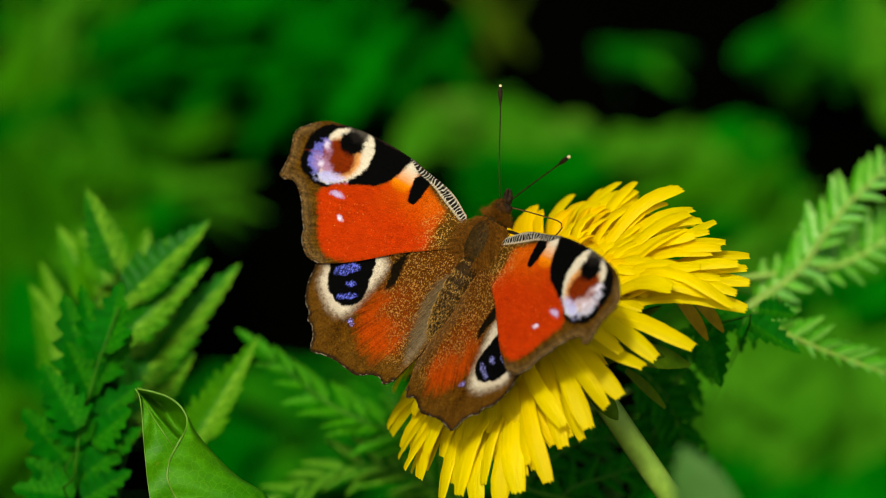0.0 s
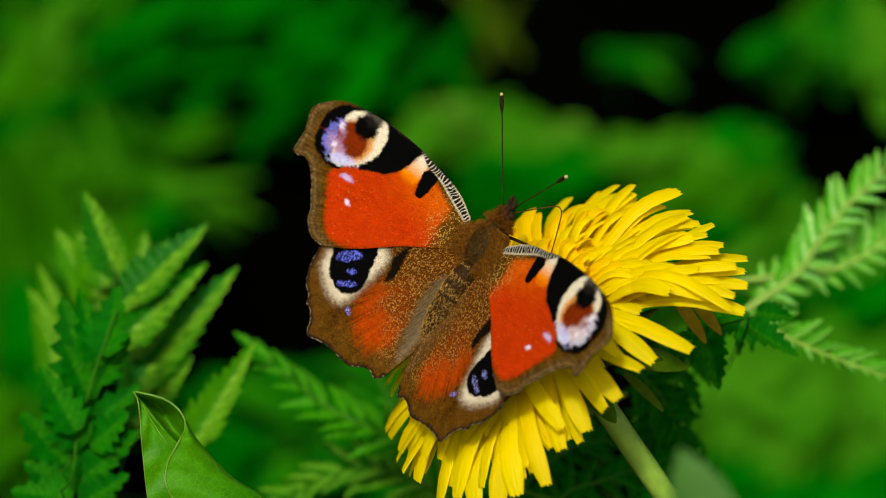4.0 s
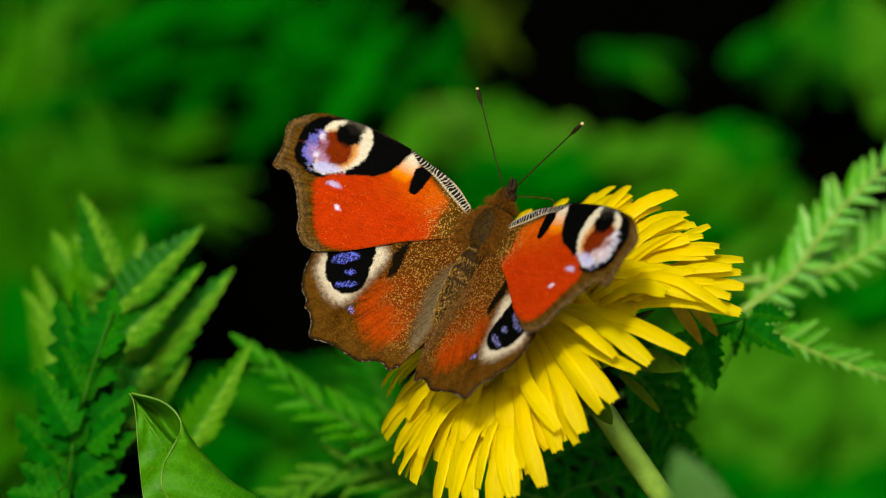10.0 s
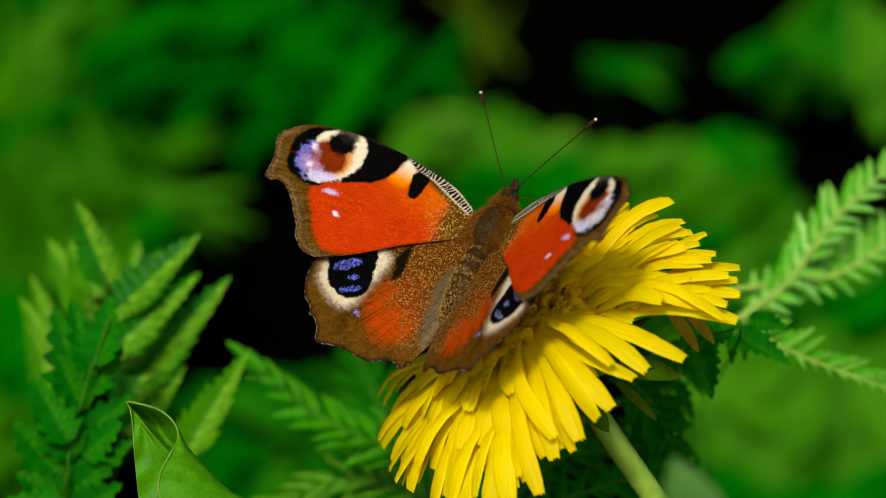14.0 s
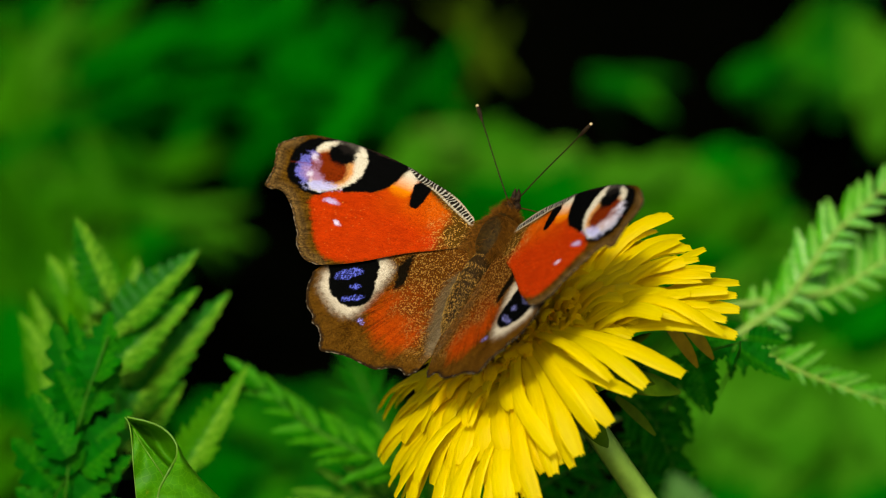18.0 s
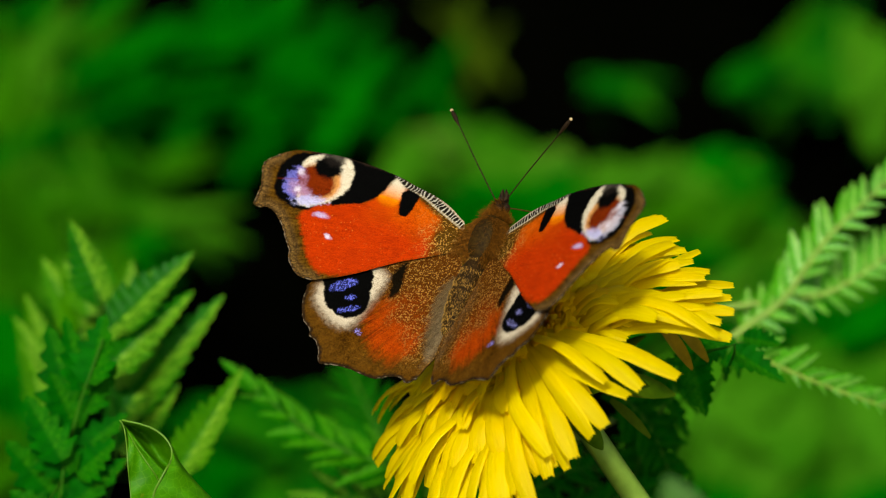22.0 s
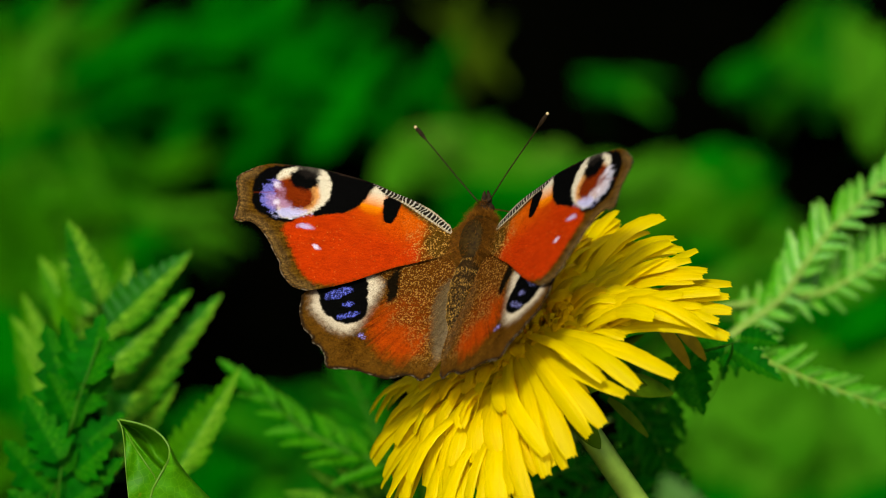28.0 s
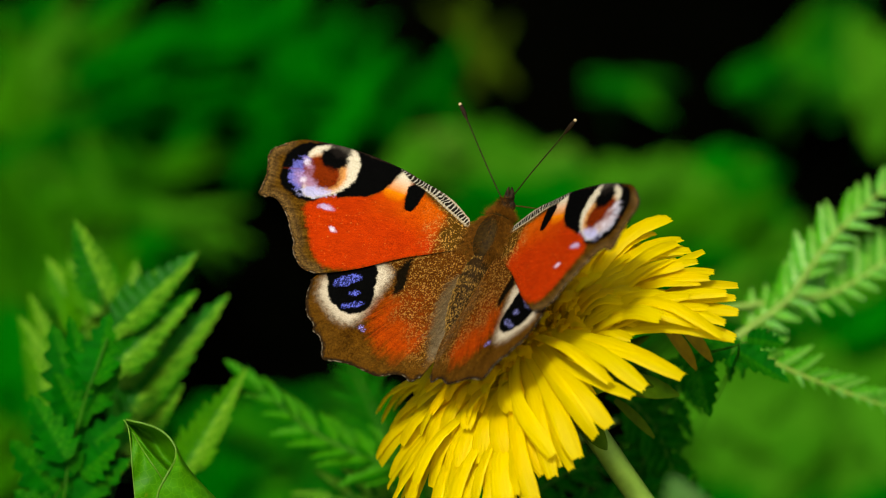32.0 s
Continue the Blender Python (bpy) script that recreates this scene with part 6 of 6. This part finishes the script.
HINDWING_RIGHT = [
    (0, 0.00176, 0, 0, -0.59, -11.51, -2),
    (0.5, 0.00176, 0, 0, 1.09, -12.67, -1.98),
    (1, 0.00176, 0, 0, 1.14, -13.4, -2.64),
    (1.5, 0.00176, 0, 0, 1.1, -17.3, -2.56),
    (2, 0.00176, 0, 0, -0.06, -25.12, -1.29),
    (2.5, 0.00176, 0, 0, -0.72, -24.68, -0.92),
    (3, 0.00176, 0, 0, -0.91, -21.58, -0.26),
    (3.5, 0.00176, 0, 0, -0.65, -11.56, -0.36),
    (5.5, 0.00176, 0, 0, -2.38, -10.38, -1.45),
    (6, 0.00176, 0, 0, -1.99, -14.5, -0.18),
    (6.5, 0.00176, 0, 0, 0.76, -25.86, 0.76),
    (7, 0.00176, 0, 0, -2.09, -20.52, 0.76),
    (7.5, 0.00176, 0, 0, 0.58, -12.3, -0.84),
    (8, 0.00176, 0, 0, -0.43, -10.91, -2.42),
    (8.5, 0.00176, 0, 0, -0.59, -27.33, 0.62),
    (9, 0.00176, 0, 0, -5.02, -36.29, -0.71),
    (9.5, 0.00176, 0, 0, -3.64, -18.15, 0.63),
    (10, 0.00176, 0, 0, -2.51, -13.39, -0.11),
    (10.5, 0.00176, 0, 0, -2.99, -17.21, 0.52),
    (11, 0.00176, 0, 0, -3.04, -23.6, 0.06),
    (11.5, 0.00176, 0, 0, -2.98, -17.99, 0.25),
    (12, 0.00176, 0, 0, -2.71, -14.36, 0.21),
    (12.5, 0.00176, 0, 0, -1.72, -23.61, -0.17),
    (13, 0.00176, 0, 0, -0.95, -24.21, -1.59),
    (13.5, 0.00176, 0, 0, -1.53, -21.1, -1.32),
    (14, 0.00176, 0, 0, -1.74, -18.11, -0.6),
    (14.5, 0.00176, 0, 0, -2.58, -15.5, -0.64),
    (16.5, 0.00176, 0, 0, -1.52, -17.65, -1.3),
    (17, 0.00176, 0, 0, -1.34, -17.68, -0.79),
    (17.5, 0.00176, 0, 0, -1.09, -18.27, -1.26),
    (18, 0.00176, 0, 0, -1.25, -17.63, -1.09),
    (18.5, 0.00176, 0, 0, -2.68, -17.58, -1.04),
    (19, 0.00176, 0, 0, -3.1, -18.25, -1.06),
    (19.5, 0.00176, 0, 0, -2.8, -17.63, -0.76),
    (20, 0.00176, 0, 0, -2.75, -17.41, -0.58),
    (20.5, 0.00176, 0, 0, -3.27, -16.63, -0.45),
    (21, 0.00176, 0, 0, -3.08, -12.87, -0.44),
    (21.5, 0.00176, 0, 0, -2.72, -15.41, -0.59),
    (22, 0.00176, 0, 0, -2.68, -16.04, -0.51),
    (22.5, 0.00176, 0, 0, -2.72, -16.15, -0.66),
    (23, 0.00176, 0, 0, -3.7, -16.7, -1.47),
    (23.5, 0.00176, 0, 0, -4.56, -22.37, -1.57),
    (24, 0.00176, 0, 0, -3.65, -16.36, -1.35),
    (24.5, 0.00176, 0, 0, -2.78, -17.01, -1.35),
    (25, 0.00176, 0, 0, -2.15, -20.61, -1.59),
    (25.5, 0.00176, 0, 0, -1.99, -26.19, -2.68),
    (27.5, 0.00176, 0, 0, -3.4, -15.98, -1.2),
    (28, 0.00176, 0, 0, -4.46, -19.12, -1.38),
    (28.5, 0.00176, 0, 0, -5.07, -18.96, -1.55),
    (29, 0.00176, 0, 0, -4.81, -14.34, -1.61),
    (29.5, 0.00176, 0, 0, -3.52, -14.96, -0.42),
    (30, 0.00176, 0, 0, -3.73, -15.11, -0.64),
    (30.5, 0.00176, 0, 0, -4.14, -13.34, -0.08),
    (31, 0.00176, 0, 0, -4.24, -14.51, -0.2),
    (31.5, 0.00176, 0, 0, -3.84, -16.48, -0.51),
    (32, 0.00176, 0, 0, -3.75, -17.62, -0.81),
]
ANTENNA_LEFT = [
    (0, -0.0007, 0.00933, 0.00044, 17.61, -11.35, 20.72),
    (1, -0.0007, 0.00933, 0.00044, 13.49, -10.19, 26.62),
    (2, -0.0007, 0.00933, 0.00044, 14.54, -15.5, 30.15),
    (3, -0.0007, 0.00933, 0.00044, 36.42, -21.76, 2.63),
    (5.5, -0.0007, 0.00933, 0.00044, 31.77, -17.15, 13.73),
    (6, -0.0007, 0.00933, 0.00044, 33.2, -20.29, 8.57),
    (6.5, -0.0007, 0.00933, 0.00044, 41.98, -26.09, -8.1),
    (7, -0.0007, 0.00933, 0.00044, 39.37, -23.81, -3.77),
    (7.5, -0.0007, 0.00933, 0.00044, 32.53, -14.34, 7.93),
    (8, -0.0007, 0.00933, 0.00044, 34.5, -5.72, -3.32),
    (8.5, -0.0007, 0.00933, 0.00044, 21.07, -21.49, 33.75),
    (9, -0.0007, 0.00933, 0.00044, 10.91, -10.29, 37.89),
    (9.5, -0.0007, 0.00933, 0.00044, 16.71, -14.31, 36.17),
    (10, -0.0007, 0.00933, 0.00044, 15.31, -12.69, 37.98),
    (10.5, -0.0007, 0.00933, 0.00044, 16.82, -15.52, 36.19),
    (11, -0.0007, 0.00933, 0.00044, 17.13, -15.71, 34.02),
    (11.5, -0.0007, 0.00933, 0.00044, 17.63, -15.32, 33.53),
    (12, -0.0007, 0.00933, 0.00044, 18.34, -14.08, 32.53),
    (12.5, -0.0007, 0.00933, 0.00044, 16.22, -13.78, 33.41),
    (13, -0.0007, 0.00933, 0.00044, 19.42, -16.29, 31.27),
    (13.5, -0.0007, 0.00933, 0.00044, 18.56, -13.89, 31.73),
    (14, -0.0007, 0.00933, 0.00044, 19.99, -14.93, 30.09),
    (14.5, -0.0007, 0.00933, 0.00044, 19.75, -14.06, 31),
    (16.5, -0.0007, 0.00933, 0.00044, 23.78, -16.84, 30.73),
    (17, -0.0007, 0.00933, 0.00044, 24.72, -17.34, 29.39),
    (17.5, -0.0007, 0.00933, 0.00044, 23.59, -16.4, 30.74),
    (18, -0.0007, 0.00933, 0.00044, 21.69, -15.37, 31.41),
    (18.5, -0.0007, 0.00933, 0.00044, 27.07, -18.01, 29.63),
    (19, -0.0007, 0.00933, 0.00044, 23.25, -17.13, 31.76),
    (19.5, -0.0007, 0.00933, 0.00044, 24.82, -18.22, 30.28),
    (20, -0.0007, 0.00933, 0.00044, 24.18, -17.87, 30.24),
    (20.5, -0.0007, 0.00933, 0.00044, 24.89, -16.95, 30.38),
    (21, -0.0007, 0.00933, 0.00044, 24.27, -17.49, 31.34),
    (21.5, -0.0007, 0.00933, 0.00044, 23.89, -18.16, 32.6),
    (22, -0.0007, 0.00933, 0.00044, 22.82, -17.76, 33.12),
    (22.5, -0.0007, 0.00933, 0.00044, 22.09, -17.91, 34.19),
    (23, -0.0007, 0.00933, 0.00044, 28.91, -21.7, 36.42),
    (23.5, -0.0007, 0.00933, 0.00044, 24.52, -19.35, 35.67),
    (24, -0.0007, 0.00933, 0.00044, 22.86, -16.94, 36.63),
    (24.5, -0.0007, 0.00933, 0.00044, 24.9, -17.88, 34.35),
    (25, -0.0007, 0.00933, 0.00044, 23.52, -16.85, 35.24),
    (25.5, -0.0007, 0.00933, 0.00044, 25.81, -16.93, 33.12),
    (27.5, -0.0007, 0.00933, 0.00044, 23.6, -18.95, 34.56),
    (28, -0.0007, 0.00933, 0.00044, 22.52, -17.75, 36.79),
    (28.5, -0.0007, 0.00933, 0.00044, 28.66, -21.43, 34.51),
    (29, -0.0007, 0.00933, 0.00044, 26.49, -21.51, 39.25),
    (29.5, -0.0007, 0.00933, 0.00044, 20.66, -16.93, 36.2),
    (30, -0.0007, 0.00933, 0.00044, 24.35, -18.31, 31.9),
    (30.5, -0.0007, 0.00933, 0.00044, 23.03, -18.26, 32.96),
    (31, -0.0007, 0.00933, 0.00044, 23.95, -17.56, 31.49),
    (31.5, -0.0007, 0.00933, 0.00044, 23.96, -17.43, 31.41),
    (32, -0.0007, 0.00933, 0.00044, 24.03, -17.16, 31.43),
]
ANTENNA_RIGHT = [
    (0, 0.0007, 0.00933, 0.00044, 25.59, 14.68, -45.38),
    (1, 0.0007, 0.00933, 0.00044, 24.68, 13.43, -43.7),
    (2, 0.0007, 0.00933, 0.00044, 28.12, 6.07, -49.02),
    (3, 0.0007, 0.00933, 0.00044, 29.11, 11.82, -45.91),
    (5.5, 0.0007, 0.00933, 0.00044, 30.56, 13.49, -42.38),
    (6, 0.0007, 0.00933, 0.00044, 30.4, 11.61, -46.02),
    (6.5, 0.0007, 0.00933, 0.00044, 28.53, 9.03, -51.68),
    (7, 0.0007, 0.00933, 0.00044, 16.65, 9.88, -52.33),
    (7.5, 0.0007, 0.00933, 0.00044, 19.64, 11.11, -48.38),
    (8, 0.0007, 0.00933, 0.00044, 9.84, 4.56, -46.09),
    (8.5, 0.0007, 0.00933, 0.00044, 17.36, 4.57, -41.4),
    (9, 0.0007, 0.00933, 0.00044, 22.32, 22.84, -32.97),
    (9.5, 0.0007, 0.00933, 0.00044, 18.93, 11.58, -40.39),
    (10, 0.0007, 0.00933, 0.00044, 21.46, 12.12, -39.4),
    (10.5, 0.0007, 0.00933, 0.00044, 20.6, 10.45, -40.64),
    (11, 0.0007, 0.00933, 0.00044, 19.9, 11.23, -40.17),
    (11.5, 0.0007, 0.00933, 0.00044, 18.87, 10.93, -40.75),
    (12, 0.0007, 0.00933, 0.00044, 16.67, 11.19, -41.24),
    (12.5, 0.0007, 0.00933, 0.00044, 12.8, 8.22, -43.27),
    (13, 0.0007, 0.00933, 0.00044, 15.13, 9.39, -44.43),
    (13.5, 0.0007, 0.00933, 0.00044, 13.07, 9.55, -42.93),
    (14, 0.0007, 0.00933, 0.00044, 11.63, 7.5, -42.49),
    (14.5, 0.0007, 0.00933, 0.00044, 13.75, 9.24, -42.69),
    (16.5, 0.0007, 0.00933, 0.00044, 18.87, 10.72, -43.44),
    (17, 0.0007, 0.00933, 0.00044, 17.72, 10.17, -42.35),
    (17.5, 0.0007, 0.00933, 0.00044, 19.01, 12.79, -41.71),
    (18, 0.0007, 0.00933, 0.00044, 18.96, 12.09, -41.34),
    (18.5, 0.0007, 0.00933, 0.00044, 25.14, 15.32, -41.23),
    (19, 0.0007, 0.00933, 0.00044, 23.8, 14.54, -41.19),
    (19.5, 0.0007, 0.00933, 0.00044, 23.52, 12.62, -41.61),
    (20, 0.0007, 0.00933, 0.00044, 23.15, 13.1, -41.74),
    (20.5, 0.0007, 0.00933, 0.00044, 23.66, 14.16, -39.95),
    (21, 0.0007, 0.00933, 0.00044, 22.6, 11.25, -40.94),
    (21.5, 0.0007, 0.00933, 0.00044, 25.41, 12.01, -41.93),
    (22, 0.0007, 0.00933, 0.00044, 22.65, 9.81, -41.98),
    (22.5, 0.0007, 0.00933, 0.00044, 24.47, 9.23, -43.9),
    (23, 0.0007, 0.00933, 0.00044, 25.23, 10.82, -39.6),
    (23.5, 0.0007, 0.00933, 0.00044, 23.41, 12.81, -40.79),
    (24, 0.0007, 0.00933, 0.00044, 22.63, 13.12, -43.63),
    (24.5, 0.0007, 0.00933, 0.00044, 18.89, 9.97, -42.3),
    (25, 0.0007, 0.00933, 0.00044, 19.36, 11.76, -41.82),
    (25.5, 0.0007, 0.00933, 0.00044, 12.27, 7.69, -34.97),
    (27.5, 0.0007, 0.00933, 0.00044, 21.19, 7.06, -48.49),
    (28, 0.0007, 0.00933, 0.00044, 25.49, 4.62, -50.03),
    (28.5, 0.0007, 0.00933, 0.00044, 26.28, 6.84, -44.95),
    (29, 0.0007, 0.00933, 0.00044, 25.85, 3.67, -44.16),
    (29.5, 0.0007, 0.00933, 0.00044, 25.21, 7.15, -45.99),
    (30, 0.0007, 0.00933, 0.00044, 24.94, 8.17, -45.75),
    (30.5, 0.0007, 0.00933, 0.00044, 24.26, 6.41, -44.99),
    (31, 0.0007, 0.00933, 0.00044, 23.36, 8.83, -43.32),
    (31.5, 0.0007, 0.00933, 0.00044, 22.97, 10.27, -42.54),
    (32, 0.0007, 0.00933, 0.00044, 23.54, 9.76, -43.89),
]


def motions():
    b, fl, fr, hl, hr, al, ar, prob = BUTTERFLY
    for ob, rows in ((b, BODY), (fl, FOREWING_LEFT), (fr, FOREWING_RIGHT), (hl, HINDWING_LEFT), (hr, HINDWING_RIGHT), (al, ANTENNA_LEFT), (ar, ANTENNA_RIGHT)):
        rows = [(t, pose(*r)) for t, *r in rows]
        if rows[-1][0] < 32:
            rows.append((32.0, rows[-1][1]))
        walk(ob, rows)
    at = (0.4 * U, 10.3 * U, -0.7 * U)
    walk(prob, [(t, pose(*at, rx, ry, rz)) for t, rx, ry, rz in ((0, -25, 20, -25), (1.0, -20, 12, -20), (2.0, 0, 0, 0), (6.0, 0, 0, 0), (7.0, -6, 0, -4), (8.0, 10, -4, 8), (8.6, -30, 40, -20), (9.5, -45, 70, -30), (32.0, -45, 70, -30))])


motions()
